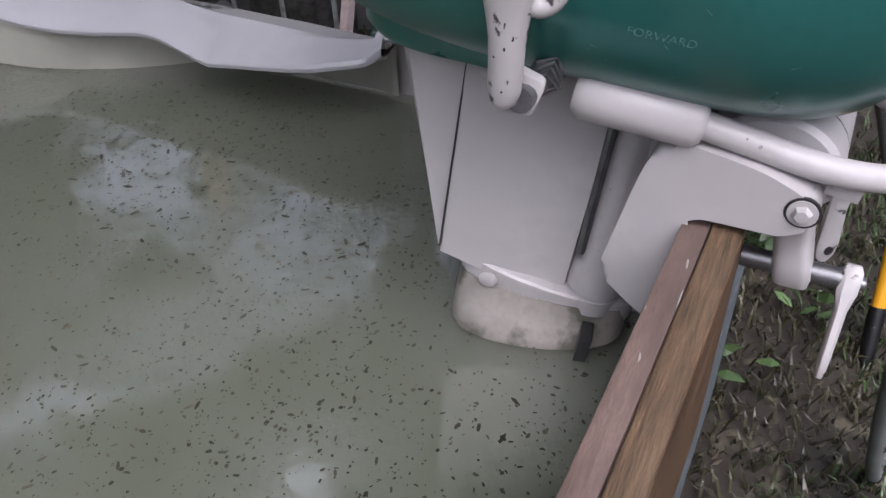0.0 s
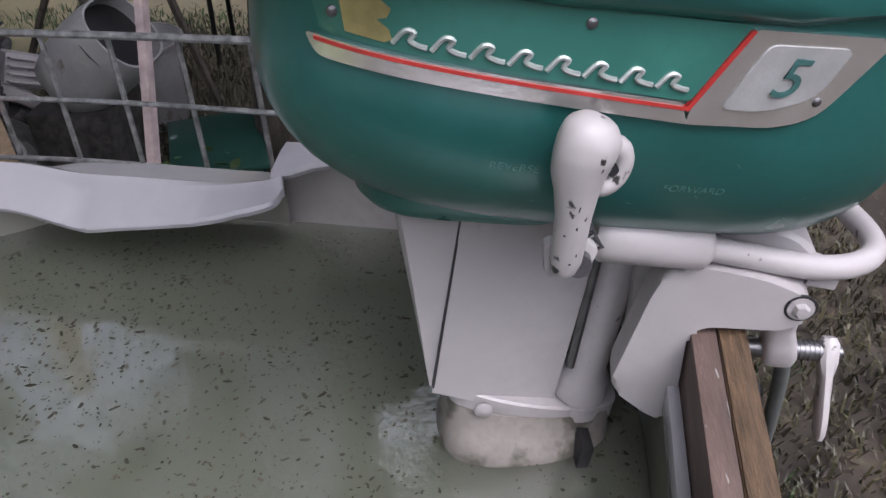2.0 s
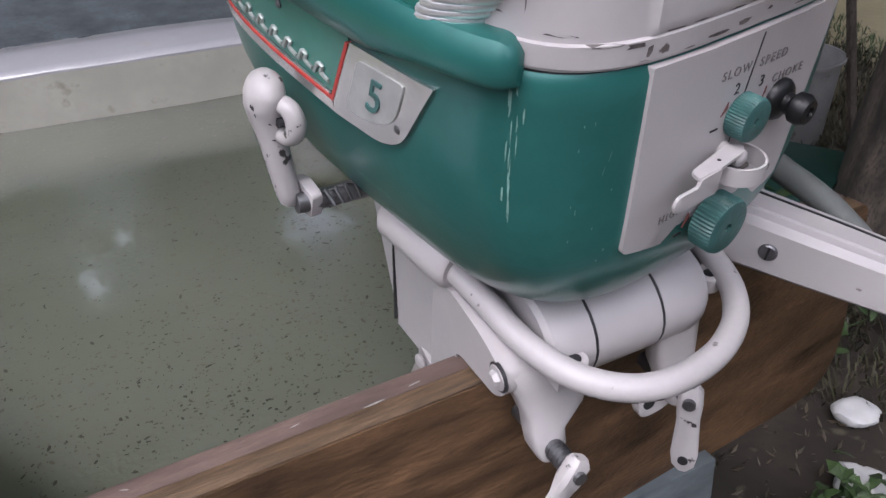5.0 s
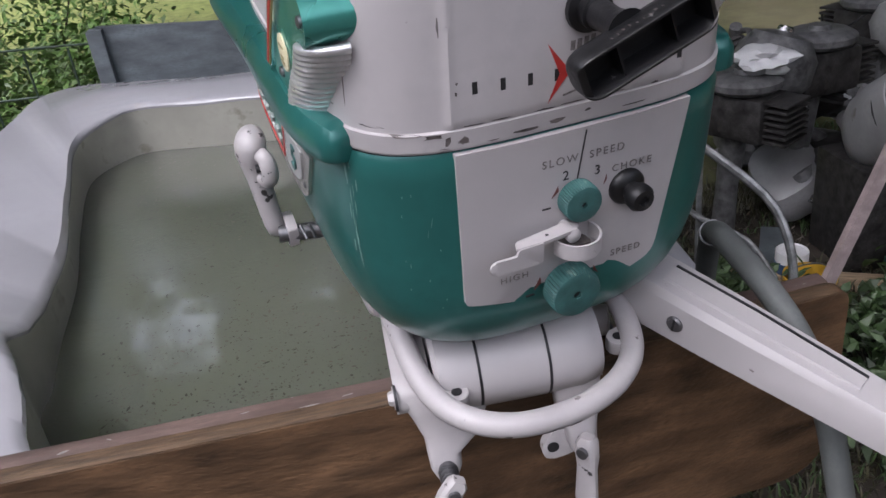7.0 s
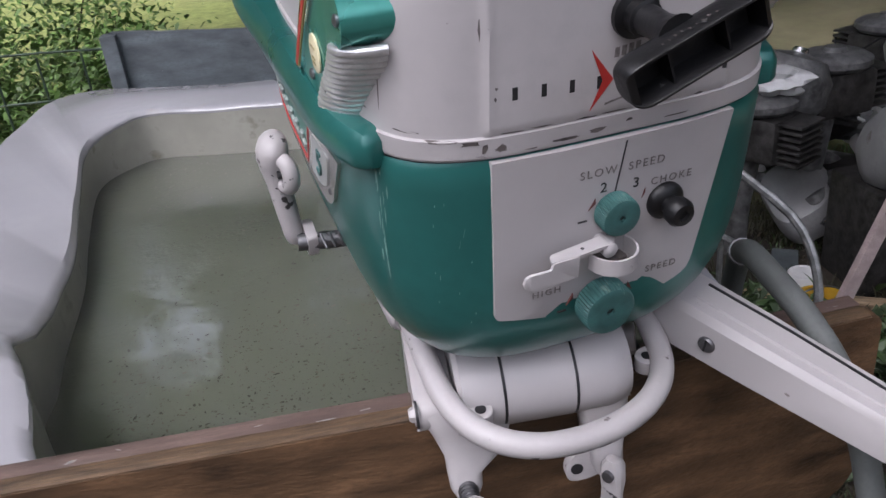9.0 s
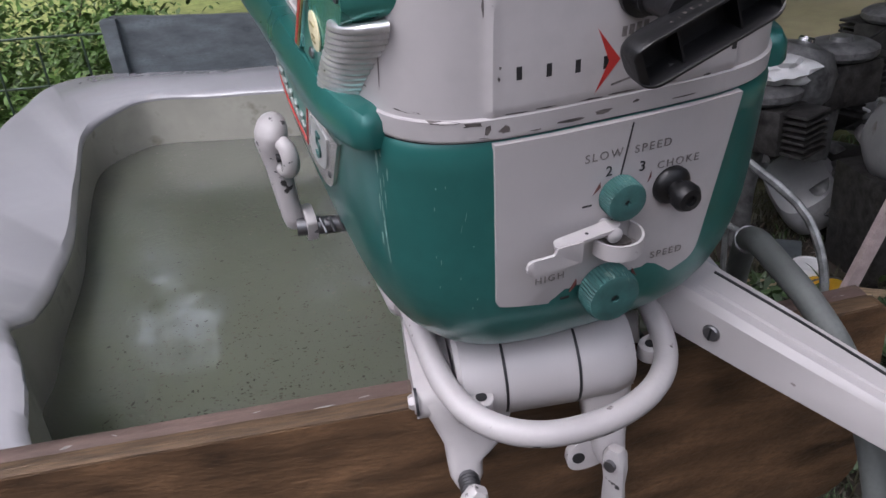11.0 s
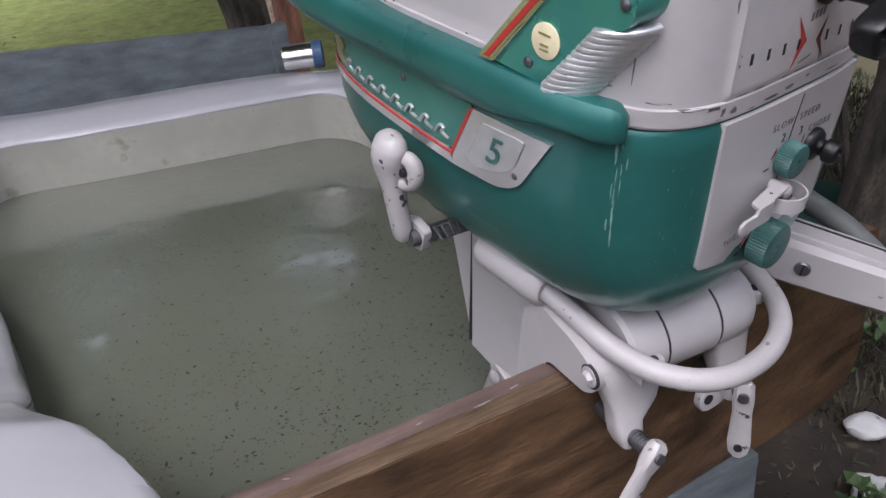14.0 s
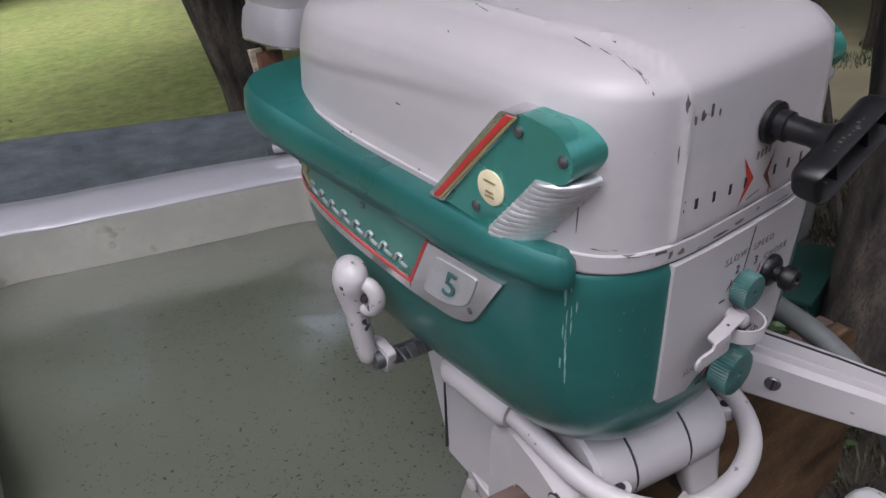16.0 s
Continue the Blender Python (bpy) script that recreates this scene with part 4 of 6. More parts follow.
def wear():
    """Chips, scuffs and scratches in the paint of hood, cowl and board."""
    rnd = random.Random(77)
    U, R, H = Vector((1, 0, 0)), Vector((0, 1, 0)), Vector((0, 0, 1))
    front = [(-0.118, 0.2385, 0.026, 0.003), (-0.100, 0.2365, 0.018, 0.004), (-0.091, 0.232, 0.006, 0.010), (-0.093, 0.226, 0.012, 0.004), (-0.074, 0.2405, 0.02, 0.0016), (-0.052, 0.241, 0.022, 0.0018),
             (-0.036, 0.2285, 0.024, 0.003), (-0.022, 0.2405, 0.022, 0.002), (-0.012, 0.230, 0.02, 0.004), (0.004, 0.241, 0.03, 0.0016), (0.03, 0.241, 0.034, 0.0016), (0.012, 0.233, 0.008, 0.003), (0.05, 0.229, 0.03, 0.0015),
             (0.066, 0.2405, 0.01, 0.003), (-0.060, 0.227, 0.016, 0.0014), (-0.082, 0.322, 0.004, 0.010), (-0.075, 0.324, 0.006, 0.009), (-0.066, 0.325, 0.004, 0.012), (-0.058, 0.322, 0.003, 0.008), (-0.083, 0.263, 0.003, 0.003),
             (-0.084, 0.256, 0.0025, 0.004), (-0.092, 0.30, 0.0016, 0.02), (-0.0895, 0.335, 0.003, 0.016), (0.022, 0.245, 0.002, 0.014)]
    decal("scuff", (top, band), [flake(rnd, (u, -0.16, h - (0.0085 if h < 0.25 else 0.0)), U, H, l, w) for u, h, l, w in front], (0, 1, 0), CHIP)
    side = [(-0.05 + 0.03 * k + rnd.uniform(-0.012, 0.012), rnd.choice((0.2335, 0.2375, 0.24, rnd.uniform(0.25, 0.335))), rnd.uniform(0.003, 0.012), rnd.uniform(0.0012, 0.003)) for k in range(11)]
    side += [(-0.118, 0.262, 0.0014, 0.04), (-0.10, 0.243, 0.02, 0.0016), (-0.135, 0.235, 0.02, 0.002)]
    decal("scuff", (top, band), [flake(rnd, (-0.16, r, h), R, H, l, w) for r, h, l, w in side], (1, 0, 0), CHIP)
    roof = [(-0.109, r, rnd.uniform(0.012, 0.035), rnd.uniform(0.0008, 0.002)) for r in (-0.135, -0.128, -0.115, -0.10, -0.08, 0.02)]
    roof += [(rnd.uniform(-0.14, 0.1), rnd.uniform(-0.1, 0.25), rnd.uniform(0.002, 0.005), 0.0015) for _ in range(12)]
    decal("scuff", top, [flake(rnd, (u, r, 0.36), R + U * 0.15, U, l, w) for u, r, l, w in roof], (0, 0, -1), CHIP)
    # pale scratches down the corner of the cowl
    e = Vector((-1, -1, 0)).normalized()
    along = Vector((-e.y, e.x, 0))
    c = Vector((-0.149, -0.118, 0))
    scr = [flake(rnd, c + along * rnd.gauss(0.0, 0.0022) + H * h, H, along, rnd.uniform(0.014, 0.032), rnd.uniform(0.0009, 0.0022)) for h in np.linspace(0.122, 0.206, 15)]
    scr += [flake(rnd, (-0.100 - 0.004 * k, -0.15, 0.162 - 0.010 * k), H + U * 0.2, U, 0.012, 0.0008) for k in range(2)]
    scr += [flake(rnd, (rnd.uniform(-0.14, -0.09), -0.15, rnd.uniform(0.02, 0.2)), H, U, rnd.uniform(0.002, 0.006), 0.0012) for _ in range(14)]
    scr += [flake(rnd, (-0.06 + 0.012 * k + rnd.uniform(-0.004, 0.004), -0.13, 0.012), U, H, rnd.uniform(0.006, 0.014), rnd.uniform(0.001, 0.004)) for k in range(9)]
    decal("scratch", pan, scr, -e, SCRATCH)
    decal("scratch", pan, [flake(rnd, (-0.14, rnd.uniform(-0.1, 0.28), rnd.uniform(0.02, 0.19)), R + H * rnd.uniform(-1, 1), H, rnd.uniform(0.002, 0.007), 0.0009) for _ in range(26)], (1, 0, 0), SCRATCH)
    # small raised words on the flank
    bvh = BVHTree.FromPolygons([v.co for v in pan.data.vertices], [tuple(p.vertices) for p in pan.data.polygons])
    for text, r, h in (("REVERSE", 0.143, 0.0755), ("FORWARD", 0.019, 0.068)):
        m = Matrix.Translation((-0.3, r, h)) @ Matrix.Rotation(radians(-90), 4, "Z") @ Matrix.Rotation(radians(90), 4, "X")
        ob = words("raised_word", text, 0.0088, m, TEAL_LETTER, pan, 0.0)
        for v in ob.data.vertices:
            hit = bvh.ray_cast(m @ v.co, Vector((1, 0, 0)))[0]
            v.co = m.inverted() @ (hit - Vector((0.0006, 0, 0)))


wear()


def recoil():
    hub = part("recoil_hub", lathe([(0.016, 0), (0.016, 0.004), (0.011, 0.006), (0.0115, 0.014), (0.0095, 0.015), (0.009, 0.032), (0.0105, 0.040), (0.0135, 0.047), (0.0004, 0.048)], 20), BLACK, motor, "black rubber starter handle")
    place = Matrix.Translation((0.008, FR + 0.001, 0.297)) @ Matrix.Rotation(radians(90), 4, "X")
    hub.matrix_local = place
    # cross bar, hollow on its front, with two webs in the hollow
    d = Vector((0.93, 0, 0.36)).normalized()
    c = Vector((0.012, -0.212, 0.290)) + d * 0.004
    e = Vector((-d.z, 0, d.x))
    half = 0.0475
    rings = []
    for k in range(37):
        s = -math.cos(math.pi * k / 36)
        gap = (1 - abs(s)) * half
        r = math.sqrt(max(0.0, 1 - (1 - min(1.0, gap / 0.012)) ** 2))
        w, t = 0.0148 * (0.55 + 0.45 * r), 0.0145 * (0.6 + 0.4 * r)
        o = c + d * half * s
        deep = 0.45 if gap > 0.005 else -0.72
        prof = [(1, -0.72), (1, 0.2), (0.93, 0.5), (0.75, 0.75), (0.45, 0.9), (-0.45, 0.9), (-0.75, 0.75), (-0.93, 0.5), (-1, 0.2), (-1, -0.72), (-0.96, -0.79), (-0.86, -0.8), (-0.8, -0.7), (-0.72, deep), (0.72, deep), (0.8, -0.7), (0.86, -0.8), (0.96, -0.79)]
        rings.append([o + e * w * a + Vector((0, 1, 0)) * t * b for a, b in prof])
    bar = part("cross_bar", loft(rings), BLACK, hub)
    bar.matrix_local = place.inverted()
    for s in (-0.4, 0.4):
        o = c + d * half * s
        web = [[o + d * x + e * a * 0.0115 + Vector((0, b, 0)) for a, b in ((-1, -0.007), (1, -0.007), (1, 0.007), (-1, 0.007))] for x in (-0.0007, 0.0007)]
        part("web", loft(web), BLACK, bar)
    rnd = random.Random(4)
    marks = []
    for k in range(9):
        o = c + d * (-0.02 + 0.0045 * k) + e * 0.03 + Vector((0, -0.004 + rnd.uniform(-0.001, 0.001), 0))
        marks.append(flake(rnd, o, Vector((0, 1, 0)), d, rnd.uniform(0.003, 0.005), rnd.uniform(0.0012, 0.0028)))
    decal("rubbed_mark", bar, marks, tuple(-e), CHIP)
    return hub


recoil()


def shift_lever():
    keys = [(0.0125, 0.1045, 0.003, -0.184, 0.003), (0.0165, 0.1040, 0.0080, -0.1845, 0.0078), (0.026, 0.1045, 0.0108, -0.185, 0.0100), (0.045, 0.1062, 0.0112, -0.187, 0.0105), (0.062, 0.1080, 0.0117, -0.1885, 0.0110),
            (0.080, 0.1105, 0.0140, -0.190, 0.0115), (0.095, 0.1128, 0.0172, -0.1915, 0.0130), (0.108, 0.1118, 0.0193, -0.192, 0.0150), (0.118, 0.1108, 0.0197, -0.191, 0.0152), (0.126, 0.1115, 0.0165, -0.1895, 0.0130), (0.131, 0.1128, 0.0112, -0.1885, 0.0088), (0.1335, 0.1138, 0.0035, -0.188, 0.003)]
    hs = np.array([k[0] for k in keys])
    rings = []
    for h in [keys[0][0]] + [float(v) for v in np.linspace(0.0145, 0.1325, 40)] + [keys[-1][0]]:
        rc, rw, uc, uw = (float(np.interp(h, hs, [k[i] for k in keys])) for i in (1, 2, 3, 4))
        rings.append([(uc + uw * math.cos(a), rc + rw * math.sin(a), h) for a in np.linspace(0, 2 * math.pi, 28, endpoint=False)])
    lv = part("gear_lever", loft(rings), LEVER_WHITE, motor, "white gear lever with chipped paint")
    ring = [(-0.185 + 0.004 * math.cos(a), 0.0945 - 0.0098 * math.cos(a), 0.0975 + 0.0135 * math.sin(a)) for a in np.linspace(-2.2, 2.2, 21)]
    part("lug", tube(ring, [0.0070 + 0.0012 * math.sin(math.pi * k / 20) for k in range(21)], 14), LEVER_WHITE, lv)
    part("hole", tube([(-0.1925, 0.0925, 0.0985), (-0.1790, 0.0925, 0.0985)], [0.0040, 0.0040], 14), INK, lv)
    rnd = random.Random(31)
    decal("chip", lv, [flake(rnd, (-0.25, rnd.gauss(0.102, 0.006), h), Vector((0, 0, 1)), Vector((0, 1, 0)), rnd.uniform(0.002, 0.006), rnd.uniform(0.0012, 0.003)) for h in np.linspace(0.03, 0.112, 12)], (1, 0, 0), INK)
    part("shaft", tube([(-0.184, 0.094, 0.02), (-0.15, 0.088, 0.018), (-0.09, 0.08, 0.016)], 0.009, 12), STEEL, lv)
    part("spring", tube([(-0.165 + 0.0022 * k, 0.082 + 0.0095 * math.cos(1.6 * k), 0.022 + 0.0095 * math.sin(1.6 * k)) for k in range(26)], 0.0016, 6), STEEL, lv)
    part("fork", prism(rounded([(0.085, 0.006), (0.112, 0.004), (0.118, 0.03), (0.1, 0.036), (0.08, 0.03)], 0.004), "x", -0.176, -0.166, 0.001), CREAM_WORN, lv)
    return lv


shift_lever()


def guard():
    pts = spline([(-0.112, 0.055, 0.0), (-0.112, 0.0, -0.003), (-0.114, -0.06, -0.010), (-0.1165, -0.115, -0.016), (-0.110, -0.155, -0.018), (-0.093, -0.184, -0.018), (-0.066, -0.200, -0.020), (-0.033, -0.205, -0.022), (0.002, -0.202, -0.024),
                  (0.038, -0.189, -0.026), (0.067, -0.166, -0.027), (0.083, -0.137, -0.024), (0.088, -0.10, -0.012), (0.090, -0.06, 0.002), (0.088, -0.02, 0.010)], 6)
    g = part("front_guard", tube(pts, 0.0104, 16), CREAM_WORN, motor, "bent white guard tube with worn underside")
    part("sleeve", tube([(-0.110, 0.06, -0.002), (-0.111, 0.055, -0.002), (-0.111, -0.024, -0.005), (-0.111, -0.030, -0.005)], [0.016, 0.0205, 0.0205, 0.016], 20), CREAM, g)
    rnd = random.Random(19)
    chips = []
    for k in range(60):
        p = pts[int(len(pts) * rnd.uniform(0.26, 0.78))]
        chips.append(flake(rnd, p + Vector((rnd.uniform(-0.004, 0.004), -0.02, rnd.uniform(-0.0105, -0.004))), Vector((1, 0, 0)), Vector((0, 0, 1)), rnd.uniform(0.004, 0.02), rnd.uniform(0.0015, 0.005)))
    chips += [flake(rnd, (0.02 + 0.004 * k, -0.22, -0.0345), Vector((1, 0, 0)), Vector((0, 0, 1)), 0.005, 0.003) for k in range(3)]
    decal("chip", g, chips, (0, 1, 0), CHIP)
    for hole, out in (((-0.0905, -0.142), (-0.112, -0.138)), ((0.069, -0.140), (0.086, -0.138))):
        c, o = Vector(hole), Vector(out)
        d = (o - c).normalized()
        n = Vector((-d.y, d.x))
        edge = [c + (-d * math.cos(a) + n * math.sin(a)) * 0.0105 for a in np.linspace(-1.5, 1.5, 9)]
        lug = part("lug", prism([tuple(q) for q in edge] + [tuple(o + n * 0.012), tuple(o - n * 0.012)], "z", -0.040, -0.026, 0.001), CREAM_WORN, g)
        part("hole", lathe([(0.0048, -0.0256), (0.0048, -0.0252), (0.0003, -0.0251)], 14), INK, lug).matrix_local = Matrix.Translation((c.x, c.y, 0))
    return g


guard()


def leg():
    """The leg below the cowl: fairing, drive-shaft housing, strap and gear case."""
    rings = []
    for h in (0.0, -0.03, -0.1, -0.17, -0.236, -0.24):
        w = np.interp(h, [-0.236, 0.0], [0.046, 0.052])
        rings.append([Vector((u, r, h - (0.152 - r) * 0.26 * smoothstep(-0.12, -0.236, h))) for u, r in (
            (-w, 0.152), (-w * 0.98, 0.09), (-w * 0.86, 0.028), (-w * 0.4, 0.024), (w * 0.4, 0.024), (w * 0.86, 0.028), (w * 0.98, 0.09), (w, 0.152))])
    lg = part("leg", loft(rings), CREAM, motor, "white sheet housing of the leg")
    rings = []
    for h in (0.0, -0.03, -0.1, -0.17, -0.234):
        rear = np.interp(h, [-0.236, -0.03], [0.155, 0.209])
        w = np.interp(h, [-0.236, 0.0], [0.044, 0.050])
        k = (rear - 0.153)
        rings.append([Vector((u, r, h)) for u, r in ((-w, 0.1535), (-w * 0.98, 0.153 + k * 0.9), (-w * 0.85, 0.153 + k), (w * 0.85, 0.153 + k), (w * 0.98, 0.153 + k * 0.9), (w, 0.1535))])
    part("rear_fairing", loft(rings), CREAM, lg)
    part("seam", box((-0.0505, 0.1515, -0.23), (0.0505, 0.1532, -0.01)), INK, lg)
    part("shaft_housing", tube([(-0.030, 0.006, 0.0), (-0.030, 0.004, -0.06), (-0.030, 0.002, -0.062), (-0.030, 0.0, -0.212), (-0.030, 0.0, -0.216), (-0.028, 0.0, -0.222), (-0.027, 0.0, -0.245), (-0.027, 0.0, -0.246), (-0.027, 0.0, -0.250), (-0.027, 0.0, -0.251), (-0.027, 0.0, -0.268)], [0.024, 0.0225, 0.0205, 0.0195, 0.023, 0.026, 0.0275, 0.025, 0.025, 0.0275, 0.027], 28), CREAM_WORN, lg)
    part("hinge_rod", tube([(-0.044, 0.026, -0.05), (-0.044, 0.022, -0.20)], 0.0042, 8), STEEL, lg)
    # strap
    st = [Vector((0.042 * math.copysign(abs(math.cos(t)) ** 0.6, math.cos(t)), 0.045 + 0.085 * math.sin(t), 0)) for t in np.linspace(0, 2 * math.pi, 40, endpoint=False)]
    part("strap", loft([[p * s + Vector((-0.010, 0.045 * (1 - s), h - (0.045 - p.y) * 0.1)) for p in st] for h, s in ((-0.247, 1.0), (-0.249, 1.05), (-0.271, 1.05), (-0.274, 1.0))]), CREAM, lg)
    sc = part("screw", lathe([(0.009, 0), (0.009, 0.002), (0.006, 0.004), (0.0004, 0.0042)], 16), CREAM_WORN, lg)
    sc.matrix_local = Matrix.Translation((-0.052, 0.1, -0.2545)) @ Matrix.Rotation(radians(-90), 4, "Y")
    lower = [[Vector((p.x * s - 0.014, p.y * q + 0.045 * (1 - q) + 0.003 * noise.noise(p * 40), h)) for p in st] for h, s, q in ((-0.262, 0.99, 1.0), (-0.276, 1.06, 1.02), (-0.286, 1.2, 1.03), (-0.298, 1.42, 1.04), (-0.325, 1.6, 1.05), (-0.40, 1.0, 0.9), (-0.45, 0.7, 0.8), (-0.55, 0.6, 0.7))]
    part("gear_case", loft(lower), GEARCASE, lg, "dirty white gear case in the water")
    part("water_inlet", box((-0.084, -0.010, -0.33), (-0.056, 0.002, -0.272), 0.001), INK, lg)
    part("cross_block", box((-0.075, -0.03, -0.012), (0.075, 0.11, 0.014), 0.008), CREAM, lg)
    hl = part("rivet", lathe([(0.008, 0), (0.008, 0.0015), (0.006, 0.003), (0.0004, 0.003)], 14), CREAM_WORN, lg)
    hl.matrix_local = Matrix.Translation((-0.051, 0.132, -0.035)) @ Matrix.Rotation(radians(-90), 4, "Y")


GEARCASE = mat("dirty_white_paint", (0.29, 0.265, 0.245), 0.6, 0, 0.2, 14, 0.3, 60, spot=(0.11, 0.105, 0.085), spot_scale=26, spot_at=0.5, soft=0.1)
leg()


def tiller():
    d = Vector((0.39, -0.915, -0.085)).normalized()
    o = Vector((0.118, -0.108, -0.006))
    s = d.cross(Vector((0, 0, 1))).normalized()
    z = s.cross(d)
    rings = []
    for k, (l, w, ht) in enumerate(((-0.03, 0.016, 0.018), (-0.022, 0.024, 0.025), (0.0, 0.027, 0.027), (0.08, 0.0255, 0.025), (0.2, 0.021, 0.021), (0.285, 0.018, 0.019), (0.30, 0.0165, 0.0175))):
        rings.append([o + d * l + s * w * a + z * ht * b for a, b in ((1, -0.8), (1, 0.75), (0.8, 1), (-0.8, 1), (-1, 0.75), (-1, -0.8), (-0.8, -1), (0.8, -1))])
    t = part("tiller", loft(rings), CREAM, motor, "white tiller arm with a green grip")
    part("cover_strip", loft([[o + d * l + s * w * a + z * (ht + hh) for a, hh in ((1, 0), (0.9, 0.002), (-0.9, 0.002), (-1, 0))] for l, w, ht in ((0.02, 0.011, 0.0265), (0.10, 0.011, 0.0245), (0.20, 0.008, 0.0205))]), CREAM, t)
    part("slot", loft([[o + d * l + s * (x + a * 0.0013) + z * (ht + b * 0.0022) for a, b in ((1, 0), (1, 1), (-1, 1), (-1, 0))] for l, x, ht in ((0.02, -0.012, 0.0266), (0.10, -0.012, 0.0246), (0.20, -0.009, 0.0207))]), INK, t)
    scr = part("screw", lathe([(0.008, 0), (0.008, 0.002), (0.0065, 0.0035), (0.0004, 0.0036)], 16), STEEL, t)
    scr.matrix_local = Matrix.Translation(o + d * 0.048 + s * 0.0255) @ Matrix((z, d, s)).transposed().to_4x4()
    part("slit", box((-0.0065, -0.001, 0.0034), (0.0065, 0.001, 0.0039)), INK, scr)
    c = [o + d * l for l in (0.298, 0.30, 0.33, 0.332)]
    part("collar", tube(c, [0.016, 0.0185, 0.0185, 0.016], 18), BLACK, t)
    part("grip", tube([o + d * l for l in (0.331, 0.335, 0.42, 0.445, 0.452)], [0.016, 0.0185, 0.0195, 0.0185, 0.010], 20), TEAL_PLASTIC, t, "green rubber grip")
    return t


tiller()


# the clamp stands square on the board
def clamp():
    prof = rounded([(0.081, 0.545), (0.070, 0.571), (0.045, 0.576), (-0.005, 0.566), (-0.030, 0.555), (-0.042, 0.546), (-0.043, 0.530), (-0.034, 0.522), (-0.022, 0.5165), (-0.012, 0.5165), (0.034, 0.5160), (0.0475, 0.507), (0.0475, 0.432), (0.052, 0.402), (0.070, 0.409), (0.107, 0.440), (0.097, 0.480)],
                   [0.02, 0.02, 0.02, 0.02, 0.02, 0.012, 0.01, 0.008, 0.008, 0.008, 0.008, 0.012, 0.012, 0.011, 0.011, 0.014, 0.02], 4)

    def w(name, bm, material, parent, label=""):
        ob = part(name, bm, material, parent, label)
        ob.matrix_parent_inverse = parent.matrix_world.inverted() if parent is motor else Matrix()
        return ob

    for x0, x1, sx, hy, top_x, low_x in ((-0.056, -0.022, -0.020, -0.080, (-0.054, 0.034), (-0.036, 0.016)), (0.098, 0.132, 0.108, -0.062, (0.082, 0.132), (0.088, 0.127))):
        ob = w("clamp", prism(prof, "x", x0, x1, 0.006, 4), CREAM, motor, "white cast clamp hooked over the board")
        # screw with its hinged paddle
        w("clamp_screw", tube([(sx, 0.0, 0.466), (sx, -0.04, 0.466), (sx, hy + 0.002, 0.466)], 0.0085, 14), STEEL, ob)
        for k in range(5 if sx < 0 else 1):
            w("thread", tube([(sx, hy + 0.025 - 0.004 * k, 0.466), (sx, hy + 0.0233 - 0.004 * k, 0.466)], 0.0093, 14), STEEL, ob)
        # the cast web in front narrows down to the boss of the screw
        web = []
        for z, xa, xb, ya, yb in ((0.550, *top_x, -0.038, -0.012), (0.540, *top_x, -0.045, -0.016), (0.520, (top_x[0] + low_x[0]) / 2, (top_x[1] + low_x[1]) / 2, -0.046, -0.018), (0.494, *low_x, -0.047, -0.019), (0.478, sx - 0.0155, sx + 0.0155, -0.051, -0.022), (0.464, sx - 0.0145, sx + 0.0145, -0.054, -0.024), (0.453, sx - 0.010, sx + 0.010, -0.053, -0.026), (0.450, sx - 0.004, sx + 0.004, -0.048, -0.032)):
            cx, cy, rx, ry = (xa + xb) / 2, (ya + yb) / 2, (xb - xa) / 2, (yb - ya) / 2
            web.append([Vector((cx + rx * math.copysign(abs(math.cos(q)) ** 0.55, math.cos(q)), cy + ry * math.copysign(abs(math.sin(q)) ** 0.55, math.sin(q)), z)) for q in np.linspace(0, 2 * math.pi, 32, endpoint=False)])
        w("screw_boss", loft(web), CREAM, ob)
        a = Vector((sx, hy, 0.466))
        e = a + (Vector((-0.040, 0.002, -0.066)) if sx < 0 else Vector((-0.004, -0.002, -0.074)))
        d = (e - a).normalized()
        n = Vector((0, -1, 0)) if sx < 0 else Vector((-0.75, -0.65, 0)).normalized()
        sd = d.cross(n).normalized()
        rings = []
        for l, wd, th in ((-0.013, 0.006, 0.005), (-0.008, 0.0095, 0.0075), (0.008, 0.0105, 0.0075), (0.022, 0.0095, 0.0045), (0.06, 0.0115, 0.004), (0.073, 0.0095, 0.0035), (0.079, 0.004, 0.0025)):
            rings.append([a + d * l + sd * wd * p + n * th * q for p, q in ((1, -0.5), (1, 0.5), (0.7, 1), (-0.7, 1), (-1, 0.5), (-1, -0.5), (-0.7, -1), (0.7, -1))])
        pd = w("paddle", loft(rings), LEVER_WHITE, ob, "chipped white clamp paddle")
        w("pin", tube([a - n * 0.011, a + n * 0.011], 0.0055, 12), STEEL, pd)
        w("hole", tube([a + d * 0.065 + n * 0.004, a + d * 0.065 + n * 0.0056], 0.0045, 12), INK, pd)
    w("ear", prism(rounded([(0.072, 0.442), (0.070, 0.462), (0.088, 0.480), (0.122, 0.492), (0.124, 0.46), (0.096, 0.444)], [0.01, 0.009, 0.01, 0.006, 0.006, 0.01]), "y", -0.042, -0.032, 0.001), CREAM_WORN, motor)
    w("ear_hole", tube([(0.081, -0.0405, 0.457), (0.081, -0.0428, 0.457)], 0.0058, 14), INK, motor)
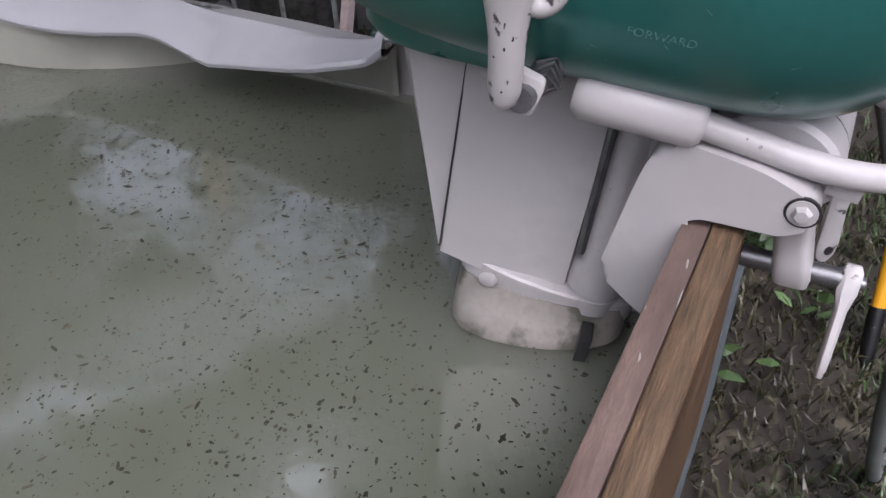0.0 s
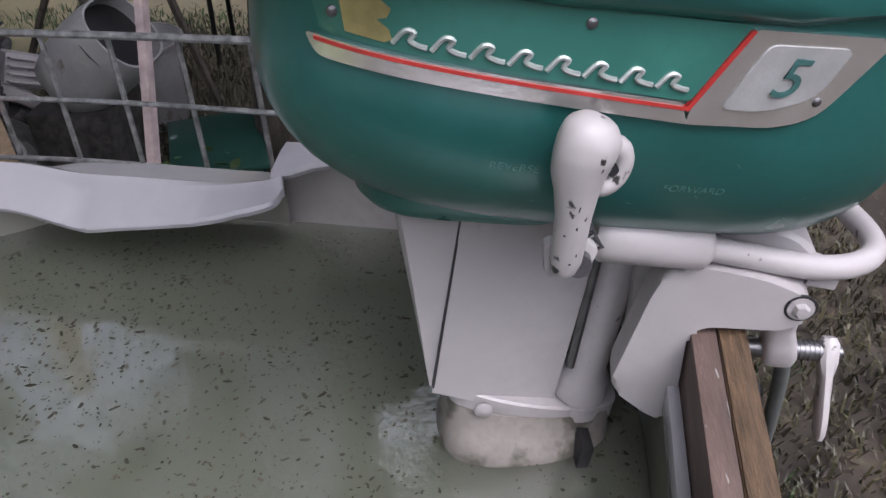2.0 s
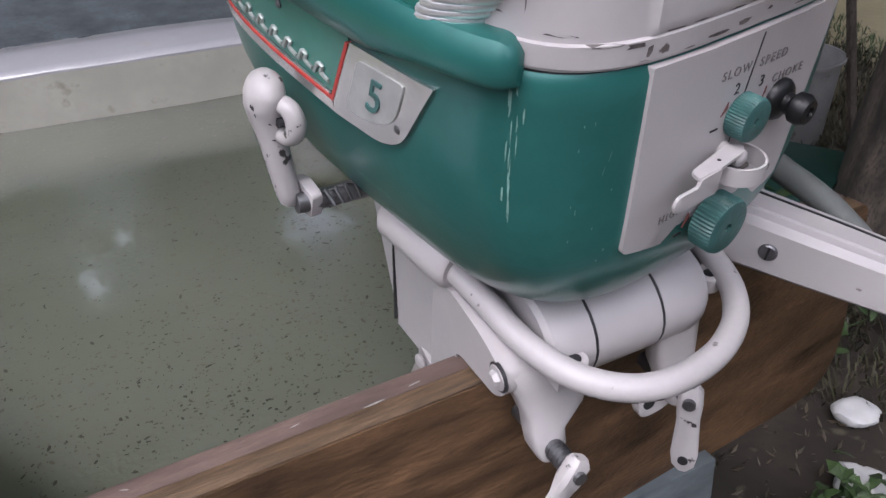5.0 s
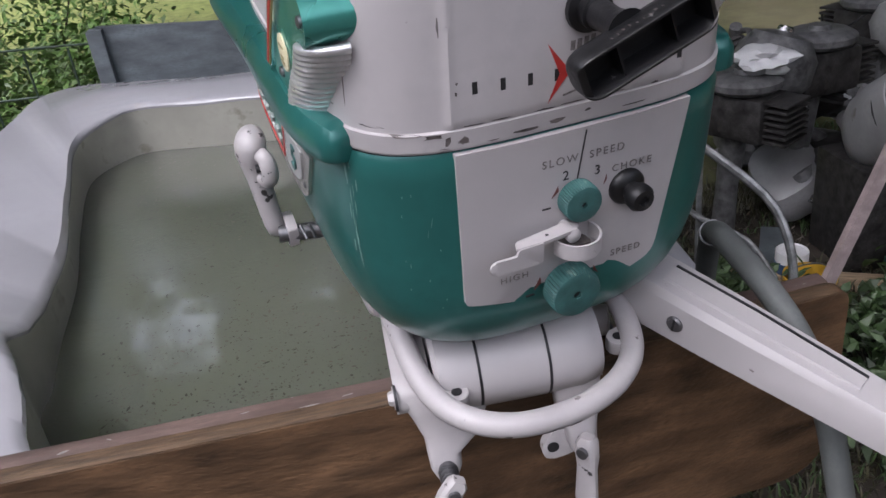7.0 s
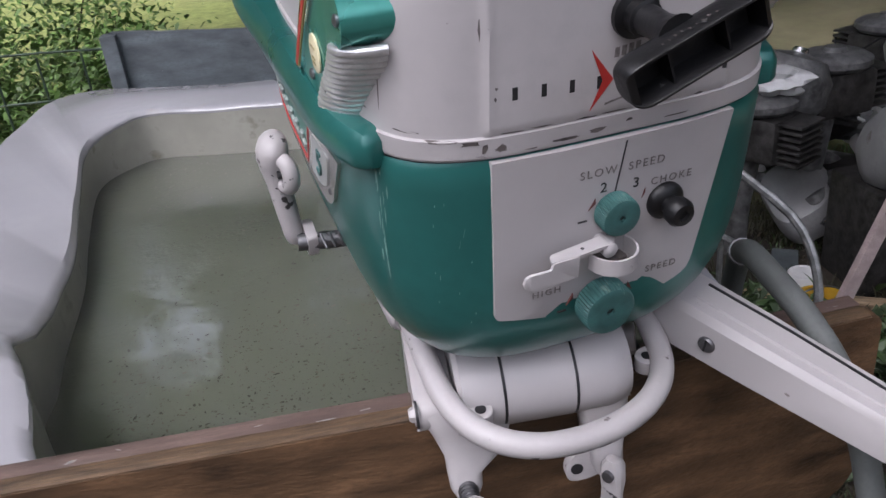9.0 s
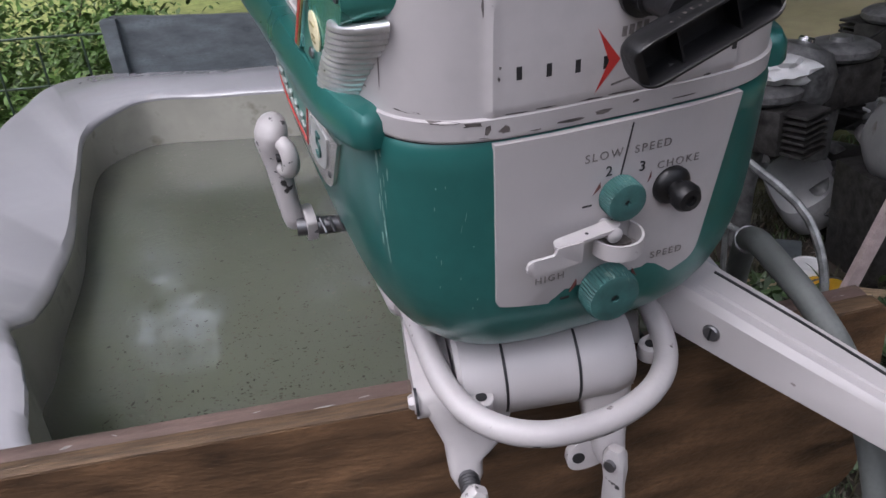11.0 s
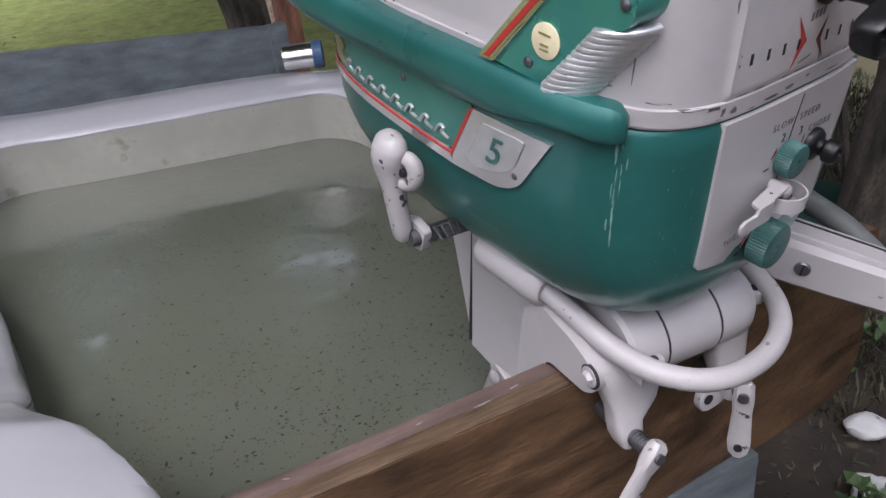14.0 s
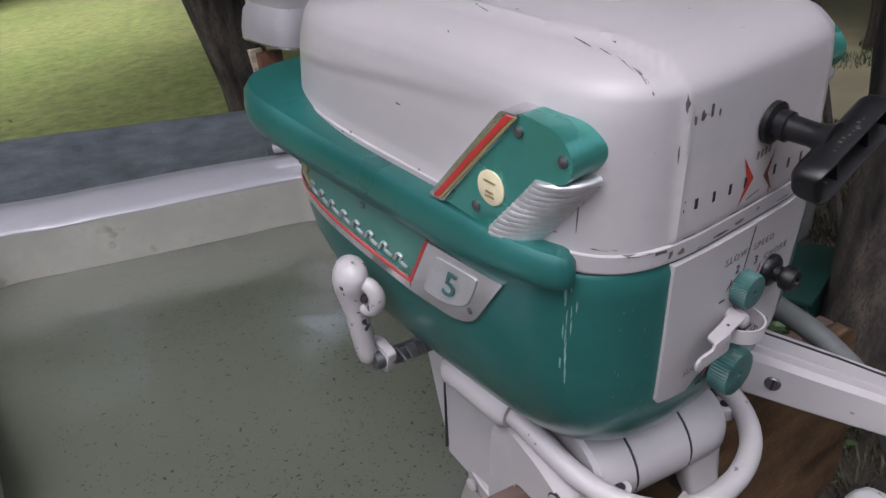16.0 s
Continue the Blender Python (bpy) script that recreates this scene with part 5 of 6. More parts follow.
    # thrust block between the two clamps
    sw = [[Vector((x, -0.004 + 0.050 * s * math.cos(t), 0.548 + 0.043 * s * math.sin(t))) for t in np.linspace(0, 2 * math.pi, 28, endpoint=False)] for x, s in ((-0.02, 0.9), (-0.016, 1.0), (0.018, 1.0), (0.0185, 0.97), (0.0205, 0.97), (0.021, 1.0), (0.080, 1.0), (0.0805, 0.97), (0.0825, 0.97), (0.083, 1.0), (0.112, 1.0), (0.124, 0.94), (0.132, 0.82))]
    w("swivel_block", loft(sw), CREAM, motor, "rounded white swivel casting")
    for x in (0.0195, 0.0815):
        w("joint_line", loft([[Vector((x + d, -0.004 + 0.0497 * math.cos(t), 0.548 + 0.0427 * math.sin(t))) for t in np.linspace(0, 2 * math.pi, 28, endpoint=False)] for d in (-0.0011, 0.0011)]), INK, motor)
    w("swivel_web", box((0.0, 0.055, 0.45), (0.08, 0.09, 0.55), 0.01), CREAM, motor)
    bolt = w("bolt", tube([(-0.05, -0.034, 0.541), (-0.0595, -0.034, 0.541), (-0.062, -0.034, 0.541)], [0.0068, 0.0068, 0.005], 6), CREAM_WORN, motor)
    # black disc behind the washer, standing in for the shadow in its recess
    w("recess_shade", tube([(-0.054, -0.034, 0.541), (-0.0564, -0.034, 0.541)], 0.0126, 20), INK, bolt)
    w("washer", tube([(-0.053, -0.034, 0.541), (-0.0575, -0.034, 0.541)], 0.0105, 18), CREAM_WORN, bolt)
    w("arm", tube([(0.165, 0.04, 0.53), (0.11, 0.06, 0.525)], 0.016, 12), CREAM, motor)


clamp()


# ---- floating specks and foam ----
def specks():
    rnd = random.Random(11)
    verts, faces = [], []
    n = 0
    while n < 10500:
        x, y = rnd.uniform(-0.6, 0.36), rnd.uniform(0.06, 1.45)
        if x < -0.43 - 0.1 * y or (x > 0.34 and y > 0.5):
            continue
        if rnd.random() > 0.35 + 0.65 * smoothstep(-0.15, 0.25, noise.noise((x * 3.5, y * 3.5, 5))):
            continue
        s = rnd.choice((0.0004, 0.0005, 0.0006, 0.0008, 0.001, 0.0012, 0.0014, 0.0018, 0.0024)) * rnd.uniform(0.6, 1.2) * (1 + 0.25 * smoothstep(-0.2, 0.2, x))
        a = rnd.uniform(0, 6.28)
        l = rnd.choice((0.9, 1.1, 1.4, 2.2)) * rnd.uniform(0.8, 1.2)
        c, d = math.cos(a), math.sin(a)
        i = len(verts)
        for k in range(6):
            t = 6.28 * k / 6 + rnd.uniform(-0.3, 0.3)
            px, py = s * l * math.cos(t), s * 0.8 * math.sin(t)
            verts.append((x + px * c - py * d, y + px * d + py * c, WATER_Z + 0.0012))
        faces.append(tuple(range(i, i + 6)))
        n += 1
    for _ in range(620):
        x, y = rnd.uniform(-0.5, 0.33), rnd.uniform(0.1, 1.3)
        if x > 0.2 and y > 0.5:
            continue
        s = rnd.uniform(0.0012, 0.0026) * rnd.choice((0.7, 0.8, 1.0, 1.4))
        i = len(verts)
        for k in range(9):
            t = 6.28 * k / 9
            r = s * rnd.uniform(0.35, 1.1)
            verts.append((x + r * 1.5 * math.cos(t), y + r * math.sin(t), WATER_Z + 0.0009))
        faces.append(tuple(range(i, i + 9)))
    me = bpy.data.meshes.new("floating_specks")
    me.from_pydata(verts, [], faces)
    me.materials.append(SPECK)
    tagged(new("floating_specks", me), "dark specks of leaf and bark floating on the water", "debris", kind="stuff")




# ---- surroundings ----
def limb_tube(pts, radii, sides=10, rough=0.12, bm=None):
    bm = tube(pts, radii, sides, bm)
    for v in bm.verts:
        v.co += Vector((noise.noise(v.co * 5), noise.noise(v.co * 5 + Vector((9, 0, 0))), 0)) * rough * 0.25
        v.co += Vector((noise.noise(v.co * 22), noise.noise(v.co * 22 + Vector((9, 0, 0))), 0)) * rough * 0.08
    return bm


def leaf_mass(name, centres, per, spread, size, material, seed):
    rnd = random.Random(seed)
    verts, faces = [], []
    for c in centres:
        for _ in range(per):
            p = Vector(c) + Vector((rnd.gauss(0, spread), rnd.gauss(0, spread), rnd.gauss(0, spread * 0.7)))
            if p.z < 0.0:
                continue
            e = Euler((rnd.uniform(-0.9, 0.9), rnd.uniform(-0.9, 0.9), rnd.uniform(0, 6.28))).to_matrix()
            s = size * rnd.uniform(0.6, 1.3)
            i = len(verts)
            verts += [tuple(p + e @ Vector(q) * s) for q in ((-1, 0, 0), (-0.3, -0.42, 0.12), (0.5, -0.3, 0.1), (1, 0, -0.08), (0.5, 0.3, 0.1), (-0.3, 0.42, 0.12))]
            faces.append(tuple(range(i, i + 6)))
    me = bpy.data.meshes.new(name)
    me.from_pydata(verts, [], faces)
    me.materials.append(material)
    return me


def leaf_material(name, color):
    m = mat(name, color, 0.45, 0, 0.3, 3)
    nt = m.node_tree
    bs = nt.nodes["Principled BSDF"]
    src = bs.inputs["Base Color"].links[0].from_socket
    geo = nt.nodes.new("ShaderNodeNewGeometry")
    h = nt.nodes.new("ShaderNodeHueSaturation")
    r = nt.nodes.new("ShaderNodeMapRange")
    r.inputs[3].default_value, r.inputs[4].default_value = 0.55, 1.5
    nt.links.new(geo.outputs["Random Per Island"], r.inputs[0])
    nt.links.new(r.outputs[0], h.inputs["Value"])
    nt.links.new(src, h.inputs["Color"])
    nt.links.new(h.outputs[0], bs.inputs["Base Color"])
    bs.inputs["Subsurface Weight"].default_value = 0.0
    return m


SPECK = leaf_material("wet_bark_bits", (0.066, 0.062, 0.045))
SPECK.node_tree.nodes["Principled BSDF"].inputs["Specular IOR Level"].default_value = 0.1
SPECK.node_tree.nodes["Principled BSDF"].inputs["Roughness"].default_value = 0.9
specks()
LEAF = leaf_material("tree_leaf", (0.062, 0.11, 0.034))
SHRUB = leaf_material("shrub_leaf", (0.12, 0.22, 0.05))
WEED = leaf_material("weed_leaf", (0.055, 0.098, 0.032))
STRAW = leaf_material("dry_grass_blade", (0.055, 0.052, 0.026))
DEAD = leaf_material("dead_leaf", (0.075, 0.058, 0.038))


# cones cut out of the leaves to put bright sky reflections on the water: bearing from x, height above the horizon,
# width (degrees)
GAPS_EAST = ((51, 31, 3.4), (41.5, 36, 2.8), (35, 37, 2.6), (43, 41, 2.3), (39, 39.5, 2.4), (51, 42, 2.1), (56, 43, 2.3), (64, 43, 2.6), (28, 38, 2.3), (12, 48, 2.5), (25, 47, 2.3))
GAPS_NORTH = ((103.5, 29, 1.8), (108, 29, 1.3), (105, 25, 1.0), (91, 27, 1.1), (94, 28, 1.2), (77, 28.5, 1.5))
# each set of cones starts at a mirrored viewpoint below the water
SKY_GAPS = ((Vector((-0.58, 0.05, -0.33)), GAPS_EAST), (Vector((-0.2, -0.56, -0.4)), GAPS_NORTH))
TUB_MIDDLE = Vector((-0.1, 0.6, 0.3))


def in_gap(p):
    """True inside a cone cut for the water's sky reflections, or where the crowns are thin."""
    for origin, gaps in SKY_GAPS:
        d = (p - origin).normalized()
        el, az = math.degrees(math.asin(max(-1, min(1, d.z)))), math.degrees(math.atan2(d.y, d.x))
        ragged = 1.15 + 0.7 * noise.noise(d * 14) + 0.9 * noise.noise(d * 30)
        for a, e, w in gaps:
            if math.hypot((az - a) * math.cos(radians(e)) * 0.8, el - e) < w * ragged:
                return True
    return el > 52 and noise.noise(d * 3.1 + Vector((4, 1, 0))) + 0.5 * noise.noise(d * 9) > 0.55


def open_side(p):
    """How far the crowns are thinned on two sides to let more light in."""
    d = (p - TUB_MIDDLE).normalized()
    return smoothstep(-0.05, 0.7, max(0.35 * d.y - 0.9 * d.x, 0.5 * d.x - 0.85 * d.y))


def tree(base, axis, radius, height, label, seed, tips=10, leaves=14000, reach=2.4, low=0.45):
    rnd = random.Random(seed)
    root = Vector((base[0], base[1], GROUND_Z))
    t = empty("tree", Matrix.Translation(root), label, "tree")
    ax = Vector(axis).normalized()
    ss = np.linspace(0, 1, 30)
    pts = [ax * float(s) * height + Vector((0.04 * math.sin(s * 9), 0.04 * math.cos(s * 7) - 0.04, -0.15)) for s in ss]
    rad = [radius * (1.35 - 0.35 * min(1, s * 12)) * (1 - 0.6 * s) for s in ss]
    part("trunk", limb_tube(pts, rad, 28, radius), BARK, t)
    ends = []
    for k in range(tips):
        s = rnd.uniform(low, 0.97)
        b = ax * s * height
        a = 6.28 * k / tips + rnd.uniform(-0.3, 0.3)
        d = Vector((math.cos(a), math.sin(a), rnd.uniform(0.0, 0.5))).normalized() * rnd.uniform(0.5, 1) * reach
        lp = [b, b + d * 0.35 + Vector((0, 0, 0.12)), b + d * 0.7 + Vector((0, 0, 0.2)), b + d]
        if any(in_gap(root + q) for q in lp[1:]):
            continue
        part("limb", limb_tube(lp, [radius * 0.32, radius * 0.24, radius * 0.14, radius * 0.04], 8, 0.08), BARK, t)
        ends += lp[1:]
    verts, faces = [], []
    n = 0
    while n < leaves:
        c = ends[rnd.randrange(len(ends))]
        p = c + Vector((rnd.gauss(0, 0.75), rnd.gauss(0, 0.75), rnd.gauss(0, 0.45)))
        n += 1
        w = root + p
        # leaves also left out over the clutter, to brighten it
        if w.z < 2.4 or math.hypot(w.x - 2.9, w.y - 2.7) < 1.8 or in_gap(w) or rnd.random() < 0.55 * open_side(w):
            continue
        e = Euler((rnd.uniform(-0.9, 0.9), rnd.uniform(-0.9, 0.9), rnd.uniform(0, 6.28))).to_matrix()
        s = 0.17 * rnd.uniform(0.6, 1.3)
        i = len(verts)
        verts += [tuple(p + e @ Vector(q) * s) for q in ((-1, 0, 0), (-0.3, -0.42, 0.12), (0.5, -0.3, 0.1), (1, 0, -0.08), (0.5, 0.3, 0.1), (-0.3, 0.42, 0.12))]
        faces.append(tuple(range(i, i + 6)))
    me = bpy.data.meshes.new("crown")
    me.from_pydata(verts, [], faces)
    me.materials.append(LEAF)
    ob = new("crown", me)
    ob.parent = t
    tagged(ob, kind="stuff")
    return t


tree((0.81, 4.2), (-0.22, 0.02, 1.0), 0.165, 7.5, "leaning dark tree trunk at the edge of the lawn", 3, 18, 34000, 3.6, 0.5)
tree((1.85, 0.92), (0.12, 0.08, 1.0), 0.21, 7.5, "thick rough tree trunk beside the clutter", 5, 18, 22000, 3.6, 0.5)
# next two trees stand out of view; their crowns are added to cover the sky
tree((5.2, 3.4), (-0.05, -0.05, 1.0), 0.2, 8.0, "unseen tree added behind the clutter to cover the sky", 12, 18, 26000, 3.8, 0.3)
tree((5.0, 8.5), (-0.05, -0.05, 1.0), 0.22, 8.5, "unseen tall tree added beyond the clutter to cover the sky", 15, 18, 26000, 3.8, 0.25)


def shade_woods():
    # rows of foliage out of view, added to block sky light and darken reflections
    rnd = random.Random(4)
    cs = []
    for k in range(330):
        x = -34 + 68 * k / 330
        cs += [(x + rnd.uniform(-1, 1), 24 + rnd.uniform(-3, 5) - abs(x) * 0.15, GROUND_Z + rnd.uniform(0.5, 25))]
    cs += [(10 + rnd.uniform(-1.5, 4), -14 + 36 * k / 90, GROUND_Z + rnd.uniform(0.3, 2.5 + 5 * k / 90)) for k in range(90)]
    cs += [(-16 + 32 * k / 100, -12 - rnd.uniform(0, 3), GROUND_Z + rnd.uniform(0.3, 4)) for k in range(100)]
    cs += [(-11 - rnd.uniform(0, 3), -14 + 34 * k / 80, GROUND_Z + rnd.uniform(0.3, 5)) for k in range(80)]
    cs += [(rnd.uniform(-16, 16), 33 + rnd.uniform(0, 4), GROUND_Z + 0.5 + 27 * k / 260) for k in range(260)]
    verts, faces = [], []
    for c in cs:
        for _ in range(190):
            p = Vector(c) + Vector((rnd.gauss(0, 1.2), rnd.gauss(0, 1.2), rnd.gauss(0, 0.9)))
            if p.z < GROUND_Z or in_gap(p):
                continue
            e = Euler((rnd.uniform(-0.9, 0.9), rnd.uniform(-0.9, 0.9), rnd.uniform(0, 6.28))).to_matrix()
            s = 0.32 * rnd.uniform(0.6, 1.3)
            i = len(verts)
            verts += [tuple(p + e @ Vector(q) * s) for q in ((-1, 0, 0), (0, -0.5, 0.1), (1, 0, 0), (0, 0.5, 0.1))]
            faces.append((i, i + 1, i + 2, i + 3))
    me = bpy.data.meshes.new("shade_woods")
    me.from_pydata(verts, [], faces)
    me.materials.append(LEAF)
    tagged(new("shade_woods", me), "unseen woods added round the yard to block sky light", "woods", kind="stuff")


shade_woods()


def shrub(x, y, w, h, seed, label):
    rnd = random.Random(seed)
    t = empty("shrub", Matrix.Translation((x, y, GROUND_Z)), label, "shrub", "shrubs behind the tub")
    cs = []
    for k in range(7):
        a = rnd.uniform(0, 6.28)
        e = Vector((math.cos(a) * w * rnd.uniform(0.2, 0.9), math.sin(a) * w * 0.6 * rnd.uniform(0.2, 0.9), h * rnd.uniform(0.6, 1.0)))
        pts = [(0, 0, 0), e * 0.5 + Vector((0, 0, 0.1)), e]
        part("stem", tube(pts, [0.012, 0.008, 0.003], 6), BARK, t)
        cs += [e, e * 0.75, e * 0.5, e * 0.3]
    ob = new("foliage", leaf_mass("foliage", cs, 330, w * 0.26, 0.019, SHRUB, seed))
    ob.parent = t
    tagged(ob, kind="stuff")


for i, (x, y, w, h) in enumerate(((-1.05, 2.55, 0.45, 0.95), (-1.7, 2.7, 0.55, 1.05), (-2.4, 2.9, 0.6, 1.1), (-1.6, 3.8, 0.7, 1.1), (-2.9, 4.0, 0.7, 1.4))):
    shrub(x, y, w, h, 40 + i, "leafy bright green shrub behind the wire fence")


def blades(name, count, area, hmin, hmax, seed, label, material, keep=None, flat=False):
    rnd = random.Random(seed)
    verts, faces = [], []
    for _ in range(count):
        x, y = rnd.uniform(area[0], area[1]), rnd.uniform(area[2], area[3])
        if -0.95 < x < 0.36 and -0.02 < y < 1.9:
            continue
        if keep and noise.noise((x * 1.7, y * 1.7, seed)) < keep:
            continue
        z = GROUND_Z + 0.05 * noise.noise((x * 0.7, y * 0.7, 3)) + 0.02 * noise.noise((x * 4, y * 4, 7))
        a, h = rnd.uniform(0, 6.28), rnd.uniform(hmin, hmax)
        d = Vector((math.cos(a), math.sin(a), 0))
        o = Vector((-d.y, d.x, 0)) * (0.16 * h if flat else 0.045 * h + 0.001)
        b = Vector((x, y, z))
        i = len(verts)
        if flat:
            verts += [tuple(b + d * -h * 0.5 + Vector((0, 0, 0.006))), tuple(b + o + Vector((0, 0, 0.012))), tuple(b + d * h * 0.5 + Vector((0, 0, 0.02))), tuple(b - o + Vector((0, 0, 0.008)))]
            faces.append((i, i + 1, i + 2, i + 3))
        else:
            m = b + d * h * 0.3 + Vector((0, 0, h * 0.65))
            e = b + d * h * rnd.uniform(0.5, 0.9) + Vector((0, 0, h * rnd.uniform(0.7, 1.0)))
            verts += [tuple(b - o), tuple(b + o), tuple(m + o * 0.8), tuple(m - o * 0.8), tuple(e)]
            faces += [(i, i + 1, i + 2, i + 3), (i + 3, i + 2, i + 4)]
    me = bpy.data.meshes.new(name)
    me.from_pydata(verts, [], faces)
    me.materials.append(material)
    tagged(new(name, me), label, "grass" if not flat else "leaf litter", kind="stuff")


blades("grass", 50000, (0.3, 5.5, -1.6, 4.5), 0.02, 0.055, 31, "thin green grass and weeds in bare soil", WEED, 0.22)
blades("dry_grass", 42000, (0.35, 3.2, -1.8, 2.4), 0.015, 0.06, 37, "dry straw-coloured grass on the soil", STRAW, -0.15)
blades("leaf_litter", 9000, (0.2, 3.5, -2.0, 2.6), 0.008, 0.032, 35, "dead leaves and twigs on the soil", DEAD, None, True)


def weed(x, y, seed):
    t = empty("weed", Matrix.Translation((x, y, GROUND_Z)), "low leafy green weed growing in the soil", "weed", "weeds round the tub")
    rnd = random.Random(seed)
    cs = [Vector((rnd.gauss(0, 0.09), rnd.gauss(0, 0.09), rnd.uniform(0.04, 0.16))) for _ in range(16)]
    for c in cs[:6]:
        part("stem", tube([(0, 0, 0), c * 0.6, c], [0.003, 0.002, 0.001], 5), WEED, t)
    ob = new("foliage", leaf_mass("foliage", cs, 14, 0.035, 0.028, WEED, seed))
    ob.parent = t
    tagged(ob, kind="stuff")


for i, (x, y) in enumerate(((1.3, 0.1), (0.85, 0.15), (1.2, 0.75), (1.65, 0.35), (1.55, 1.2), (0.95, 1.25), (1.05, 1.05), (1.25, 1.0), (1.4, 1.15), (1.1, 1.5), (0.8, 1.3), (0.75, 0.95))):
    weed(x, y, 60 + i)


def wire_fence():
    t = empty("wire_fence", Matrix.Translation((0, 0, GROUND_Z)), "bent galvanised wire mesh panel behind the tub", "wire fence")
    L = Vector((0, 0, -GROUND_Z))

    def line(y):
        return 0.43 + 0.06 * (y - 0.8)

    for z in (0.56, 0.455, 0.35, 0.245, 0.14):
        end = [(0.47, 0.30, z - 0.06), (0.485, 0.26, z - 0.11), (0.485, 0.24, z - 0.17), (0.465, 0.235, z - 0.22)] if z > 0.5 else [(0.45, 0.30, z - 0.02), (0.46, 0.24, z - 0.05)]
        pts = [(line(y) + 0.004 * math.sin(y * 9), y, z + 0.004 * math.sin(y * 6 + z * 9)) for y in np.linspace(2.0, 0.36, 16)]
        part("wire", tube([Vector(p) + L for p in spline(pts + end, 3)], 0.006 if z > 0.5 else 0.0042, 8), GALV, t)
    for k in range(16):
        y = 0.36 + 0.105 * k
        part("wire", tube([Vector((line(y) + 0.004, y, -0.45)) + L, Vector((line(y) + 0.004, y, 0.1)) + L, Vector((line(y) + 0.006, y + 0.004, 0.56)) + L], 0.0042, 6), GALV, t)
    return t


wire_fence()


def mesh_fence_far():
    t = empty("wire_fence", Matrix.Translation((0, 0, GROUND_Z)), "old green wire fence in front of the shrubs", "wire fence")
    L = Vector((0, 0, -GROUND_Z))
    for z in (0.5, 0.35, 0.2, 0.05):
        part("wire", tube([Vector((x, 2.15 + 0.1 * math.sin(x), z + 0.02 * math.sin(x * 4))) + L for x in np.linspace(-3.2, -0.72, 20)], 0.004, 6), FENCE_GREEN, t)
    for k in range(20):
        x = -3.2 + 0.13 * k
        part("wire", tube([Vector((x, 2.15 + 0.1 * math.sin(x), -0.48)) + L, Vector((x, 2.15 + 0.1 * math.sin(x), 0.5)) + L], 0.004, 6), FENCE_GREEN, t)


FENCE_GREEN = mat("green_coated_wire", (0.045, 0.075, 0.05), 0.5, 0.2, 0.2, 30)
mesh_fence_far()

# ---- clutter beyond the tub ----
ALU = mat("dull_aluminium", (0.2, 0.2, 0.2), 0.5, 0.6, 0.15, 20, 0.1, 80, spot=(0.2, 0.19, 0.18), spot_scale=20, spot_at=0.66)
SILVER = mat("silver_paint", (0.36, 0.36, 0.36), 0.38, 0.3, 0.12, 8, 0.05, 80, spot=(0.16, 0.14, 0.11), spot_scale=14, spot_at=0.64, soft=0.1)
GREASY = mat("greasy_grey_metal", (0.15, 0.15, 0.15), 0.5, 0.3, 0.3, 30, 0.2, 60, spot=(0.05, 0.05, 0.05), spot_scale=18, spot_at=0.58, soft=0.1)
IRON = mat("greasy_iron", (0.06, 0.057, 0.055), 0.5, 0.4, 0.4, 30, 0.3, 60, spot=(0.06, 0.055, 0.05), spot_scale=25, spot_at=0.62)
GREY_HOSE = mat("grey_rubber_hose", (0.115, 0.125, 0.12), 0.6, 0, 0.15, 30, 0.1, 120)
YELLOW = mat("yellow_glass_fibre", (0.72, 0.34, 0.012), 0.38, 0, 0.08, 20)
YELLOW_PLASTIC = mat("yellow_plastic", (0.6, 0.36, 0.03), 0.45, 0, 0.1, 20)
ORANGE = mat("orange_plastic", (0.75, 0.16, 0.015), 0.4, 0, 0.08, 30)
TIMBER = mat("sawn_timber", (0.42, 0.31, 0.2), 0.75, 0, 0.25, 14, 0.3, 50, stretch=(1, 8, 8))
PALE_WOOD = mat("pale_split_wood", (0.62, 0.51, 0.38), 0.75, 0, 0.25, 14, 0.3, 50, stretch=(1, 6, 6))
PINKISH = mat("whitewashed_stake", (0.42, 0.34, 0.33), 0.7, 0, 0.2, 20, 0.2, 60)
RED_WOOD = mat("red_brown_wood", (0.22, 0.1, 0.06), 0.7, 0, 0.3, 12, 0.3, 40, stretch=(6, 6, 1))
PLASTIC_BAG = mat("white_plastic", (0.62, 0.62, 0.62), 0.4, 0, 0.08, 20)
BIN_GREEN = mat("dark_green_plastic", (0.012, 0.045, 0.036), 0.35, 0, 0.2, 10, spot=(0.3, 0.36, 0.36), spot_scale=9, spot_at=0.66, soft=0.05)
BLUE = mat("blue_plastic", (0.05, 0.1, 0.2), 0.4, 0, 0.1, 20)


